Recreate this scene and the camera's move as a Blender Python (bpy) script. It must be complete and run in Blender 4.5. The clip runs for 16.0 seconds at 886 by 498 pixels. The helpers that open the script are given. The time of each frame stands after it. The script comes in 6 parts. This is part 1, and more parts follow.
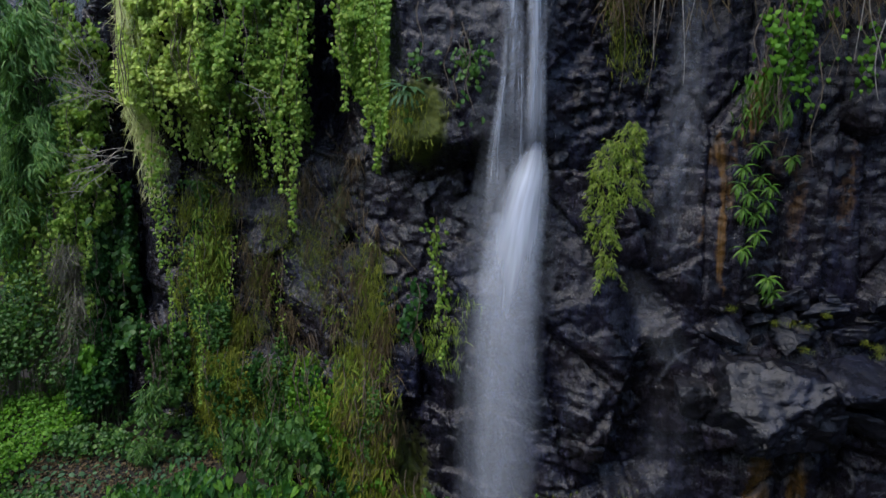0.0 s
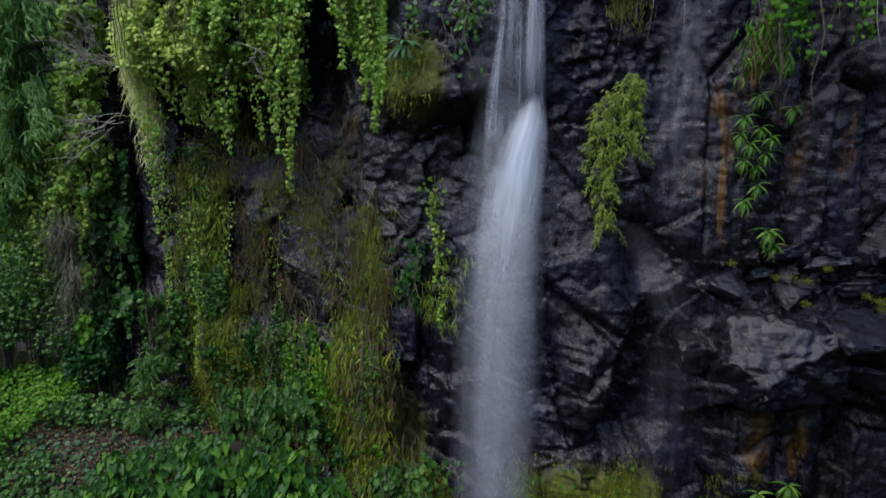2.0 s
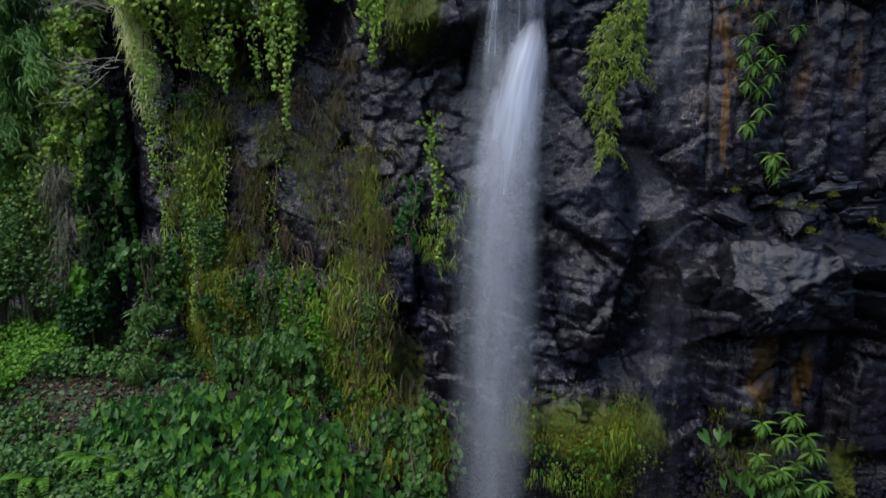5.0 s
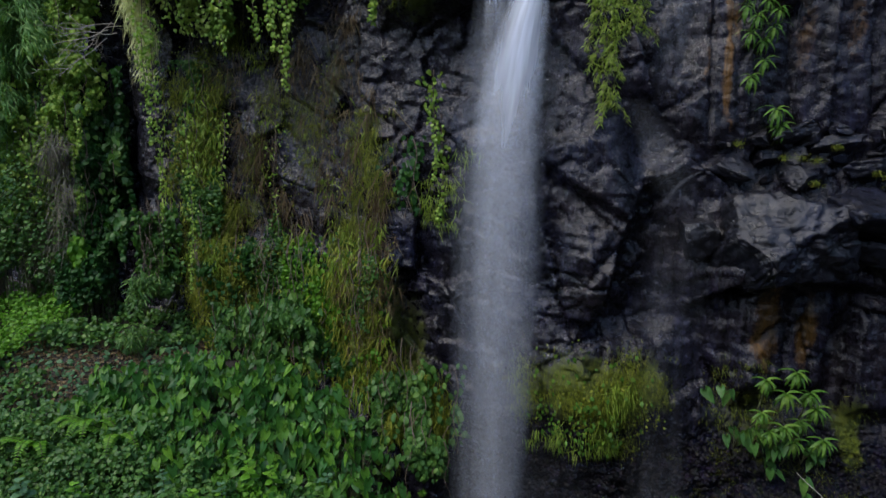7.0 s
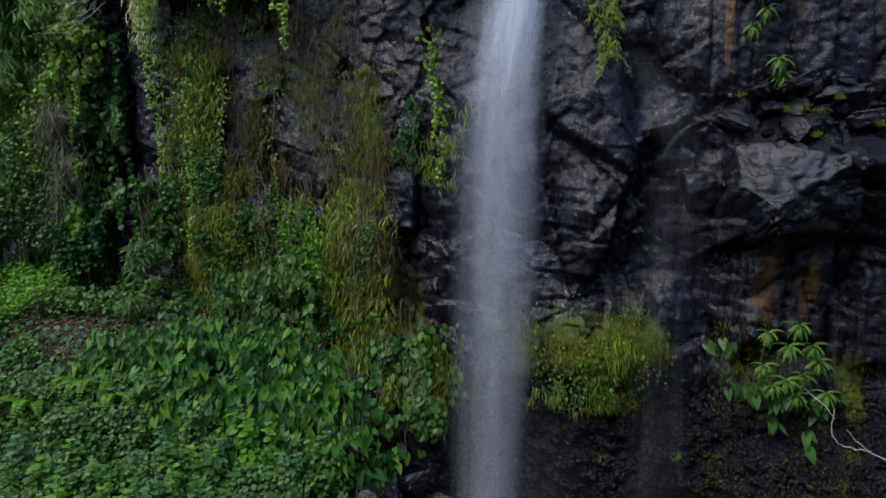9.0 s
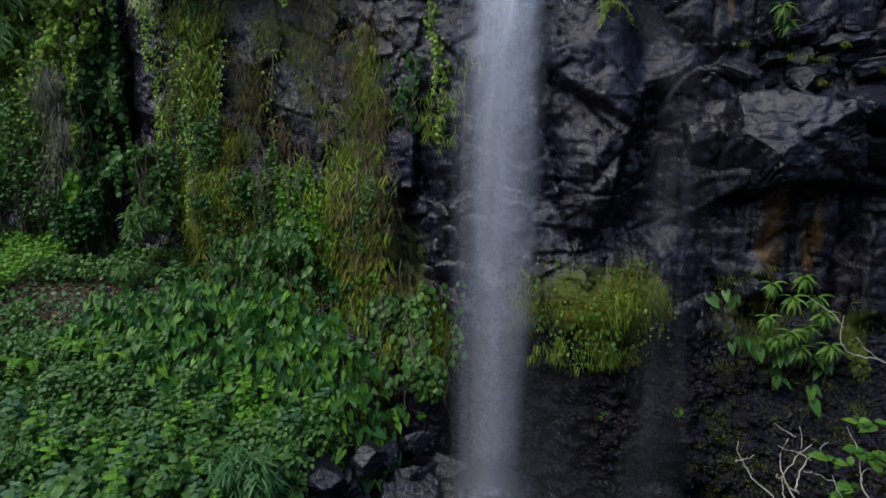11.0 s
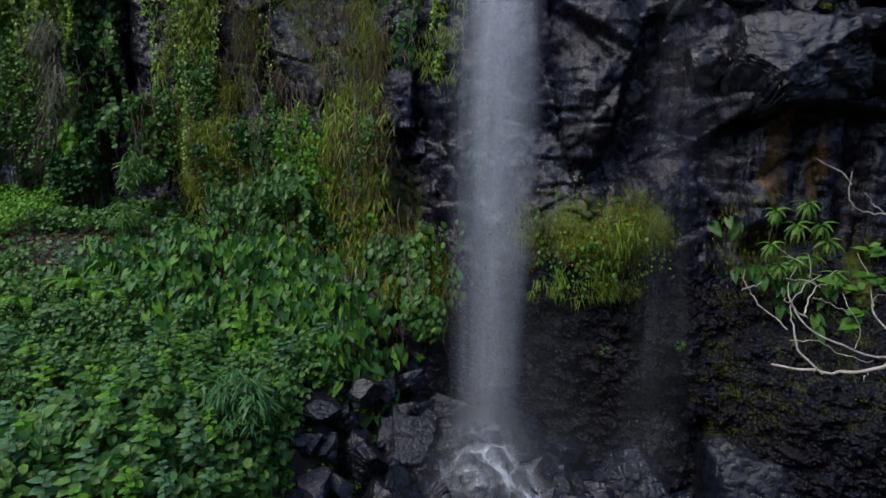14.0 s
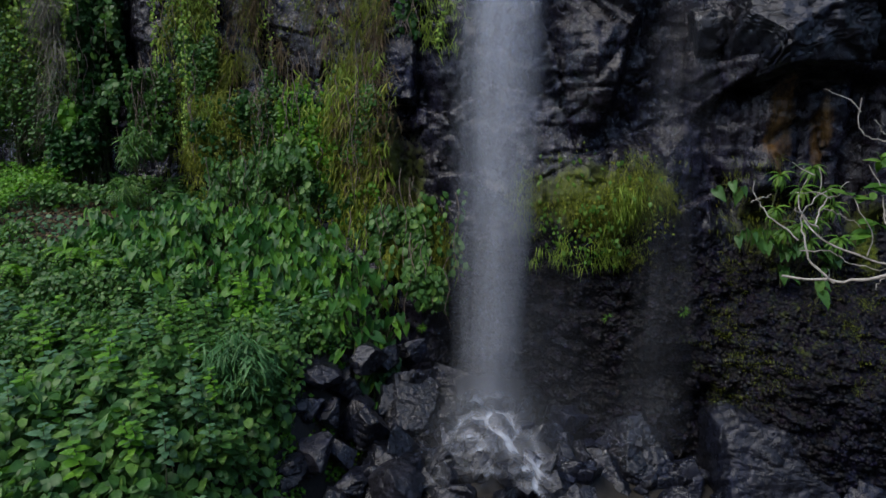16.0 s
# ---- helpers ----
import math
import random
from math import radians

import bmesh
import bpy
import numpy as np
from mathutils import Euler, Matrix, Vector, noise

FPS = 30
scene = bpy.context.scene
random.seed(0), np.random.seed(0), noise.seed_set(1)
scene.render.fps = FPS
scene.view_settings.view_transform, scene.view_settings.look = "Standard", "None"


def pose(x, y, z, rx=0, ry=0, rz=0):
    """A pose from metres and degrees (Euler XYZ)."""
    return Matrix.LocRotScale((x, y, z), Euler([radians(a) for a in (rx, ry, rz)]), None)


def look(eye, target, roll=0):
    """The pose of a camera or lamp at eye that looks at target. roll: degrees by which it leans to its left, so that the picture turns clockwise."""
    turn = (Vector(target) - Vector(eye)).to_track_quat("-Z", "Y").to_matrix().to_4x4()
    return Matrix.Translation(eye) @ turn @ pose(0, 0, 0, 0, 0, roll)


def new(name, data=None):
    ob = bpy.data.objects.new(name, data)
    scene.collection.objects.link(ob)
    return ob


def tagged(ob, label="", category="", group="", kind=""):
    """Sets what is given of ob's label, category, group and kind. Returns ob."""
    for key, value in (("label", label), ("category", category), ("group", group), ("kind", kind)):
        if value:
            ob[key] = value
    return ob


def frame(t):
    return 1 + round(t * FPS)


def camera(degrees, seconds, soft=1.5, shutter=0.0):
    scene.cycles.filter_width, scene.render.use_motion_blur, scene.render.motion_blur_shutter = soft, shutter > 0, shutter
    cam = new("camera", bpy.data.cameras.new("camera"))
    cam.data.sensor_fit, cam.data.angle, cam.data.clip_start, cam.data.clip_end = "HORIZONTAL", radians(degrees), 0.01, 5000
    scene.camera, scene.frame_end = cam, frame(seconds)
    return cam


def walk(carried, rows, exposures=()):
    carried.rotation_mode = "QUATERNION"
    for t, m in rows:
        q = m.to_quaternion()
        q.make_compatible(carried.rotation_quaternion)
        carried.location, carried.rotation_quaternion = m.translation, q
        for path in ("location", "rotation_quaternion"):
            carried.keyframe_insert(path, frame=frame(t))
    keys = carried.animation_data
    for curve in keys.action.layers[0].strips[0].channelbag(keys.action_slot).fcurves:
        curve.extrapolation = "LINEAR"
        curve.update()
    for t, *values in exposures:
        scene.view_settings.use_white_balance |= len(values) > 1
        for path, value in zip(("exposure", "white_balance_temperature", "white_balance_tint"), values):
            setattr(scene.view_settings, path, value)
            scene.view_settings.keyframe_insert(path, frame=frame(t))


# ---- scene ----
# The camera: a drone that sinks straight down in front of the fall.
cam = camera(68.0, 16.0)
METRES, EYE, TILT, LEAN, TURN = 6.0, 9.3, -7.9, 0.0, 0.0
ROWS = [
    (0, 0.0000, 0.0000, 0.0000, 0.000, 0.000, -0.000),
    (0.5, 0.0008, 0.0032, -0.0299, -0.007, -0.007, 0.000),
    (1, 0.0022, 0.0069, -0.0644, -0.007, 0.029, -0.000),
    (1.5, 0.0038, 0.0108, -0.0957, -0.007, 0.043, -0.010),
    (2, 0.0057, 0.0162, -0.1290, 0.000, 0.065, -0.020),
    (2.5, 0.0083, 0.0217, -0.1608, 0.007, 0.058, -0.020),
    (3, 0.0096, 0.0281, -0.1979, 0.014, 0.079, -0.030),
    (3.5, 0.0089, 0.0337, -0.2305, 0.000, 0.087, -0.020),
    (4, 0.0095, 0.0399, -0.2656, 0.014, 0.101, -0.020),
    (6.5, 0.0110, 0.0576, -0.4208, 0.022, 0.144, 0.000),
    (7, 0.0095, 0.0647, -0.4525, 0.029, 0.166, 0.000),
    (7.5, 0.0079, 0.0695, -0.4827, 0.029, 0.181, 0.010),
    (8, 0.0085, 0.0735, -0.5155, 0.036, 0.188, 0.010),
    (8.5, 0.0099, 0.0758, -0.5483, 0.036, 0.202, 0.010),
    (9, 0.0112, 0.0794, -0.5824, 0.043, 0.217, 0.020),
    (11.5, 0.0131, 0.1062, -0.7470, 0.087, 0.238, 0.020),
    (12, 0.0138, 0.1112, -0.7843, 0.087, 0.253, 0.020),
    (12.5, 0.0131, 0.1151, -0.8165, 0.087, 0.267, 0.020),
    (13, 0.0140, 0.1191, -0.8476, 0.101, 0.253, 0.020),
    (13.5, 0.0164, 0.1235, -0.8740, 0.101, 0.260, 0.010),
    (14, 0.0175, 0.1270, -0.9014, 0.116, 0.253, 0.010),
    (14.5, 0.0159, 0.1289, -0.9255, 0.108, 0.274, 0.010),
    (15, 0.0142, 0.1323, -0.9493, 0.123, 0.282, 0.010),
    (15.5, 0.0138, 0.1352, -0.9707, 0.130, 0.267, -0.000),
    (16, 0.0128, 0.1385, -0.9939, 0.137, 0.267, -0.010),
]
walk(cam, [(t, pose(0, 0, EYE, TILT, LEAN, TURN) @ pose(METRES * x, METRES * y, METRES * z, 90 + pitch, roll, yaw)) for t, x, y, z, yaw, pitch, roll in ROWS])

# ---- world, sun, exposure ----
world = bpy.data.worlds.new("sky")
scene.world = world
world.use_nodes = True
wn = world.node_tree.nodes
sky = wn.new("ShaderNodeTexSky")
sky.sky_type, sky.sun_disc = "NISHITA", False
sky.sun_elevation, sky.sun_rotation = radians(53), radians(233)
wn["Background"].inputs["Strength"].default_value = 0.185
world.node_tree.links.new(sky.outputs[0], wn["Background"].inputs["Color"])
sun = new("sun", bpy.data.lights.new("sun", "SUN"))
sun.data.energy, sun.data.angle, sun.data.color = 1.25, radians(40), (1.0, 0.925, 0.80)
sun.matrix_world = look((-12, -10.5, 24), (0, 0, 0))
scene.view_settings.exposure = 1.2


# ---- materials ----
def nodes_of(name):
    m = bpy.data.materials.new(name)
    m.use_nodes = True
    m.node_tree.nodes.clear()
    return m, m.node_tree.nodes, m.node_tree.links


def ramp(nodes, stops):
    r = nodes.new("ShaderNodeValToRGB")
    e = r.color_ramp.elements
    while len(e) < len(stops):
        e.new(0.5)
    for el, (p, c) in zip(e, stops):
        el.position, el.color = p, (*c, 1)
    return r


def tex_noise(nodes, links, vec, scale, detail=6, rough=0.6):
    n = nodes.new("ShaderNodeTexNoise")
    n.inputs["Scale"].default_value, n.inputs["Detail"].default_value, n.inputs["Roughness"].default_value = scale, detail, rough
    if vec is not None:
        links.new(vec, n.inputs["Vector"])
    return n.outputs["Fac"]


def mathn(nodes, links, op, a, b=None, clamp=False):
    n = nodes.new("ShaderNodeMath")
    n.operation, n.use_clamp = op, clamp
    for k, v in enumerate((a, b)):
        if v is None:
            continue
        if isinstance(v, (int, float)):
            n.inputs[k].default_value = v
        else:
            links.new(v, n.inputs[k])
    return n.outputs[0]


def mixc(nodes, links, fac, a, b, mode="MIX"):
    n = nodes.new("ShaderNodeMix")
    n.data_type, n.blend_type = "RGBA", mode
    for key, v in ((0, fac), (6, a), (7, b)):
        if isinstance(v, (int, float)):
            n.inputs[key].default_value = v
        elif isinstance(v, tuple):
            n.inputs[key].default_value = (*v, 1)
        else:
            links.new(v, n.inputs[key])
    return n.outputs[2]


def stretched(nodes, links, scale):
    co = nodes.new("ShaderNodeNewGeometry").outputs["Position"]
    mp = nodes.new("ShaderNodeMapping")
    mp.inputs["Scale"].default_value = scale
    links.new(co, mp.inputs["Vector"])
    return mp.outputs[0]


def rock_material(name, dark, light, tint, wet=0.35, attrs=True, cracks=1.0):
    m, n, l = nodes_of(name)
    pos = n.new("ShaderNodeNewGeometry").outputs["Position"]
    big = tex_noise(n, l, pos, 0.9, 5)
    fine = tex_noise(n, l, pos, 9.0, 8, 0.7)
    grain = tex_noise(n, l, pos, 45.0, 4, 0.7)
    streak = tex_noise(n, l, stretched(n, l, (5, 5, 0.45)), 1.0, 6, 0.65)
    r1 = ramp(n, [(0.3, dark), (0.72, light)])
    l.new(mathn(n, l, "ADD", mathn(n, l, "MULTIPLY", tex_noise(n, l, pos, 2.6, 8, 0.62), 0.7), mathn(n, l, "MULTIPLY", fine, 0.3)), r1.inputs[0])
    r2 = ramp(n, [(0.36, (0, 0, 0)), (0.62, (1, 1, 1))])
    l.new(big, r2.inputs[0])
    col = mixc(n, l, mathn(n, l, "MULTIPLY", r2.outputs[0], 0.65), r1.outputs[0], tint)
    slate = ramp(n, [(0.45, (0.0, 0.0, 0.0)), (0.62, (1, 1, 1))])
    l.new(tex_noise(n, l, stretched(n, l, (0.55, 0.55, 0.4)), 1.0, 5, 0.6), slate.inputs[0])
    col = mixc(n, l, mathn(n, l, "MULTIPLY", slate.outputs[0], 0.7), col, mixc(n, l, 1.0, col, (0.85, 0.98, 1.45), "MULTIPLY"))
    r3 = ramp(n, [(0.38, (0.35, 0.35, 0.36)), (0.62, (1.2, 1.22, 1.26))])
    l.new(streak, r3.inputs[0])
    col = mixc(n, l, 0.8, col, r3.outputs[0], "MULTIPLY")
    hair = tex_noise(n, l, stretched(n, l, (26, 26, 1.6)), 1.0, 5, 0.6)
    r4 = ramp(n, [(0.4, (0.5, 0.5, 0.5)), (0.62, (1.42, 1.42, 1.46))])
    l.new(hair, r4.inputs[0])
    col = mixc(n, l, 0.75, col, r4.outputs[0], "MULTIPLY")
    r5 = ramp(n, [(0.36, (0.45, 0.46, 0.5)), (0.5, (0.95, 0.95, 0.95)), (0.66, (1.66, 1.7, 1.78))])
    l.new(mathn(n, l, "ADD", mathn(n, l, "MULTIPLY", fine, 0.6), mathn(n, l, "MULTIPLY", grain, 0.4)), r5.inputs[0])
    col = mixc(n, l, 0.85, col, r5.outputs[0], "MULTIPLY")
    rough = mathn(n, l, "MULTIPLY_ADD", fine, 0.5)
    rough.node.inputs[2].default_value = wet - 0.22
    if attrs:
        def att(key, sharp=6.0):
            a = n.new("ShaderNodeAttribute")
            a.attribute_name = key
            s = mathn(n, l, "ADD", a.outputs["Fac"], mathn(n, l, "MULTIPLY", mathn(n, l, "SUBTRACT", fine, 0.5), 0.9))
            s = mathn(n, l, "ADD", s, mathn(n, l, "MULTIPLY", mathn(n, l, "SUBTRACT", streak, 0.5), 0.8))
            return mathn(n, l, "MULTIPLY", mathn(n, l, "SUBTRACT", s, 0.42), sharp, clamp=True)
        soak = n.new("ShaderNodeAttribute")
        soak.attribute_name = "wet"
        soaked = mathn(n, l, "ADD", soak.outputs["Fac"], mathn(n, l, "MULTIPLY", mathn(n, l, "SUBTRACT", big, 0.5), 0.8), clamp=True)
        col = mixc(n, l, soaked, col, mixc(n, l, 1.0, col, (0.43, 0.42, 0.54), "MULTIPLY"))
        rough = mathn(n, l, "SUBTRACT", rough, mathn(n, l, "MULTIPLY", soaked, 0.08), clamp=True)
        gr = n.new("ShaderNodeAttribute")
        gr.attribute_name = "gravel"
        pebble = n.new("ShaderNodeTexVoronoi")
        pebble.inputs["Scale"].default_value = 13.0
        l.new(pos, pebble.inputs["Vector"])
        stone = mixc(n, l, 0.55, pebble.outputs["Color"], (0.5, 0.5, 0.5))
        col = mixc(n, l, gr.outputs["Fac"], col, mixc(n, l, 1.0, col, mixc(n, l, 1.0, stone, (0.70, 0.73, 0.92), "MULTIPLY"), "MULTIPLY"))
        rough = mathn(n, l, "ADD", rough, mathn(n, l, "MULTIPLY", gr.outputs["Fac"], 0.28), clamp=True)
        rust = att("rust", 3.5)
        rr = ramp(n, [(0.3, (0.022, 0.012, 0.008)), (0.55, (0.085, 0.044, 0.010)), (0.8, (0.040, 0.026, 0.017))])
        l.new(streak, rr.inputs[0])
        col = mixc(n, l, rust, col, mixc(n, l, 0.9, rr.outputs[0], r4.outputs[0], "MULTIPLY"))
        moss = att("moss", 4.0)
        rm = ramp(n, [(0.3, (0.018, 0.030, 0.006)), (0.5, (0.052, 0.068, 0.007)), (0.75, (0.095, 0.108, 0.012))])
        l.new(tex_noise(n, l, pos, 14.0, 6, 0.75), rm.inputs[0])
        col = mixc(n, l, moss, col, rm.outputs[0])
        rough = mathn(n, l, "ADD", rough, mathn(n, l, "MULTIPLY", moss, 0.5), clamp=True)
    b = n.new("ShaderNodeBsdfPrincipled")
    l.new(col, b.inputs["Base Color"])
    l.new(rough, b.inputs["Roughness"])
    b.inputs["Specular IOR Level"].default_value = 0.4
    bump = n.new("ShaderNodeBump")
    bump.inputs["Strength"].default_value, bump.inputs["Distance"].default_value = 0.75, 0.045
    wob = n.new("ShaderNodeVectorMath")
    wob.operation = "MULTIPLY_ADD"
    warp = n.new("ShaderNodeTexNoise")
    warp.inputs["Scale"].default_value = 2.5
    l.new(pos, warp.inputs["Vector"])
    l.new(warp.outputs["Color"], wob.inputs[0])
    wob.inputs[1].default_value = (0.5, 0.5, 0.5)
    l.new(pos, wob.inputs[2])
    layer = tex_noise(n, l, stretched(n, l, (1.4, 1.4, 7.0)), 1.0, 6, 0.65)
    h = mathn(n, l, "ADD", mathn(n, l, "MULTIPLY", fine, 0.55), mathn(n, l, "MULTIPLY", grain, 0.18))
    h = mathn(n, l, "ADD", h, mathn(n, l, "MULTIPLY", layer, 0.5))
    h = mathn(n, l, "ADD", h, mathn(n, l, "MULTIPLY", streak, 0.35))
    h = mathn(n, l, "ADD", h, mathn(n, l, "MULTIPLY", hair, 0.22))
    for size, depth in ((1.7 * cracks, 0.20 * cracks), (5.0, 0.10 * cracks**2)):
        vo = n.new("ShaderNodeTexVoronoi")
        vo.feature = "DISTANCE_TO_EDGE"
        vo.inputs["Scale"].default_value = size
        l.new(wob.outputs[0], vo.inputs["Vector"])
        crack = mathn(n, l, "MULTIPLY", vo.outputs["Distance"], 9.0, clamp=True)
        h = mathn(n, l, "ADD", h, mathn(n, l, "MULTIPLY", crack, depth * 0.45))
        v2 = n.new("ShaderNodeTexVoronoi")
        v2.inputs["Scale"].default_value = size
        l.new(wob.outputs[0], v2.inputs["Vector"])
        h = mathn(n, l, "ADD", h, mathn(n, l, "MULTIPLY", v2.outputs["Distance"], -depth))
    if attrs:
        l.new(mathn(n, l, "SUBTRACT", 0.34, mathn(n, l, "MULTIPLY", gr.outputs["Fac"], 0.18)), b.inputs["Specular IOR Level"])
        lumps = mathn(n, l, "MULTIPLY", mathn(n, l, "SUBTRACT", 0.6, pebble.outputs["Distance"]), 2.2)
        h = mathn(n, l, "ADD", h, mathn(n, l, "MULTIPLY", lumps, gr.outputs["Fac"]))
    l.new(h, bump.inputs["Height"])
    l.new(bump.outputs[0], b.inputs["Normal"])
    o = n.new("ShaderNodeOutputMaterial")
    l.new(b.outputs[0], o.inputs[0])
    return m


def leaf_material(name, stops, rough=0.42, through_light=0.28, spread=0.35):
    """Foliage: each leaf takes its own tone, with blotches and a little light through the blade."""
    m, n, l = nodes_of(name)
    g = n.new("ShaderNodeNewGeometry")
    oi = n.new("ShaderNodeObjectInfo")
    rnd = mathn(n, l, "FRACT", mathn(n, l, "ADD", g.outputs["Random Per Island"], oi.outputs["Random"]))
    patch = tex_noise(n, l, g.outputs["Position"], 1.4, 3)
    f = mathn(n, l, "ADD", mathn(n, l, "MULTIPLY", rnd, 1 - spread), mathn(n, l, "MULTIPLY", patch, spread), clamp=True)
    r = ramp(n, stops)
    l.new(f, r.inputs[0])
    blot = tex_noise(n, l, g.outputs["Position"], 25.0, 3)
    rb = ramp(n, [(0.3, (0.72, 0.75, 0.7)), (0.7, (1.2, 1.18, 1.15))])
    l.new(blot, rb.inputs[0])
    col = mixc(n, l, 1.0, r.outputs[0], rb.outputs[0], "MULTIPLY")
    b = n.new("ShaderNodeBsdfPrincipled")
    l.new(col, b.inputs["Base Color"])
    b.inputs["Roughness"].default_value = rough
    b.inputs["Specular IOR Level"].default_value = 0.18
    t = n.new("ShaderNodeBsdfTranslucent")
    l.new(mixc(n, l, 1.0, col, (1.3, 1.5, 0.6), "MULTIPLY"), t.inputs["Color"])
    mx = n.new("ShaderNodeMixShader")
    mx.inputs[0].default_value = through_light
    l.new(b.outputs[0], mx.inputs[1])
    l.new(t.outputs[0], mx.inputs[2])
    o = n.new("ShaderNodeOutputMaterial")
    l.new(mx.outputs[0], o.inputs[0])
    return m


def bark_material(name, dark, light):
    m, n, l = nodes_of(name)
    pos = n.new("ShaderNodeNewGeometry").outputs["Position"]
    f = tex_noise(n, l, pos, 16.0, 6, 0.7)
    r = ramp(n, [(0.35, dark), (0.65, light)])
    l.new(f, r.inputs[0])
    b = n.new("ShaderNodeBsdfPrincipled")
    l.new(r.outputs[0], b.inputs["Base Color"])
    b.inputs["Roughness"].default_value = 0.8
    bump = n.new("ShaderNodeBump")
    bump.inputs["Distance"].default_value = 0.01
    l.new(f, bump.inputs["Height"])
    l.new(bump.outputs[0], b.inputs["Normal"])
    o = n.new("ShaderNodeOutputMaterial")
    l.new(b.outputs[0], o.inputs[0])
    return m


def water_material(name, across, along, low, high, gain, even=0.25):
    """Falling water: silky threads that run along the flow, thinning out to the sides.
    The mesh carries flow = (across -1..1, metres along, density)."""
    m, n, l = nodes_of(name)
    a = n.new("ShaderNodeAttribute")
    a.attribute_name = "flow"
    sep = n.new("ShaderNodeSeparateXYZ")
    l.new(a.outputs["Vector"], sep.inputs[0])
    mp = n.new("ShaderNodeMapping")
    mp.inputs["Scale"].default_value = (across, along, 0.0)
    l.new(a.outputs["Vector"], mp.inputs["Vector"])
    thread = tex_noise(n, l, mp.outputs[0], 1.0, 3, 0.5)
    rt = ramp(n, [(low, (0, 0, 0)), (high, (1, 1, 1))])
    l.new(thread, rt.inputs[0])
    edge = mathn(n, l, "SUBTRACT", 1.0, mathn(n, l, "POWER", mathn(n, l, "ABSOLUTE", sep.outputs[0]), 1.15), clamp=True)
    alpha = mathn(n, l, "MULTIPLY", mathn(n, l, "MULTIPLY", edge, sep.outputs[2]), gain)
    alpha = mathn(n, l, "MULTIPLY", alpha, mathn(n, l, "ADD", mathn(n, l, "MULTIPLY", rt.outputs[0], 1 - even), even), clamp=True)
    b = n.new("ShaderNodeBsdfPrincipled")
    b.inputs["Base Color"].default_value = (0.83, 0.89, 1.0, 1)
    b.inputs["Roughness"].default_value = 0.55
    tl = n.new("ShaderNodeBsdfTranslucent")
    tl.inputs["Color"].default_value = (0.83, 0.89, 1.0, 1)
    body = n.new("ShaderNodeMixShader")
    body.inputs[0].default_value = 0.45
    l.new(b.outputs[0], body.inputs[1])
    l.new(tl.outputs[0], body.inputs[2])
    tr = n.new("ShaderNodeBsdfTransparent")
    mx = n.new("ShaderNodeMixShader")
    l.new(alpha, mx.inputs[0])
    l.new(tr.outputs[0], mx.inputs[1])
    l.new(body.outputs[0], mx.inputs[2])
    o = n.new("ShaderNodeOutputMaterial")
    l.new(mx.outputs[0], o.inputs[0])
    return m


BASALT = rock_material("wet_basalt", (0.0095, 0.0098, 0.0140), (0.027, 0.0285, 0.0435), (0.031, 0.0215, 0.017), 0.31)
# Wet stone, with the deeper shade of the ravine's foot put into its colour.
WET_SHADED_ROCK = rock_material("wet_shaded_stone", (0.005, 0.0053, 0.009), (0.0095, 0.011, 0.018), (0.0065, 0.0073, 0.0105), 0.27, False, 1.4)
BOULDER = rock_material("boulder_basalt", (0.006, 0.006, 0.009), (0.0145, 0.0155, 0.024), (0.012, 0.0118, 0.014), 0.29, False, 1.3)
SOIL = rock_material("soil", (0.006, 0.005, 0.003), (0.018, 0.013, 0.008), (0.013, 0.010, 0.006), 0.75, False)
FALL = water_material("falling_water", 3.6, 0.60, 0.30, 0.70, 1.0, 0.5)
BROKEN = water_material("broken_water", 4.0, 1.5, 0.36, 0.70, 1.0, 0.08)
VEIL = water_material("water_veil", 5.0, 0.12, 0.34, 0.78, 1.0)
MIST = water_material("spray", 1.3, 0.7, 0.25, 0.8, 1.0)
FOAM = water_material("foam", 3.0, 3.0, 0.35, 0.7, 1.0)


# ---- relief ----
def lattice(i, j, s):
    n = (i.astype(np.int64) * 374761393 + j.astype(np.int64) * 668265263 + s * 974711) & 0x7FFFFFFF
    n = ((n ^ (n >> 13)) * 1274126177) & 0x7FFFFFFF
    n = ((n ^ (n >> 16)) * 668265263) & 0x7FFFFFFF
    return ((n ^ (n >> 15)) & 0xFFFFF) / 0xFFFFF


def vnoise(x, y, s):
    i, j = np.floor(x), np.floor(y)
    u, v = x - i, y - j
    u, v = u * u * (3 - 2 * u), v * v * (3 - 2 * v)
    a, b, c, d = lattice(i, j, s), lattice(i + 1, j, s), lattice(i, j + 1, s), lattice(i + 1, j + 1, s)
    return (a * (1 - u) + b * u) * (1 - v) + (c * (1 - u) + d * u) * v


def fbm(x, y, s, octaves=4):
    """Fractal noise about 0, within about -0.5 to 0.5."""
    out, amp = 0.0, 0.5
    for k in range(octaves):
        out = out + amp * (vnoise(x * 2**k, y * 2**k, s + k) - 0.5)
        amp *= 0.5
    return out


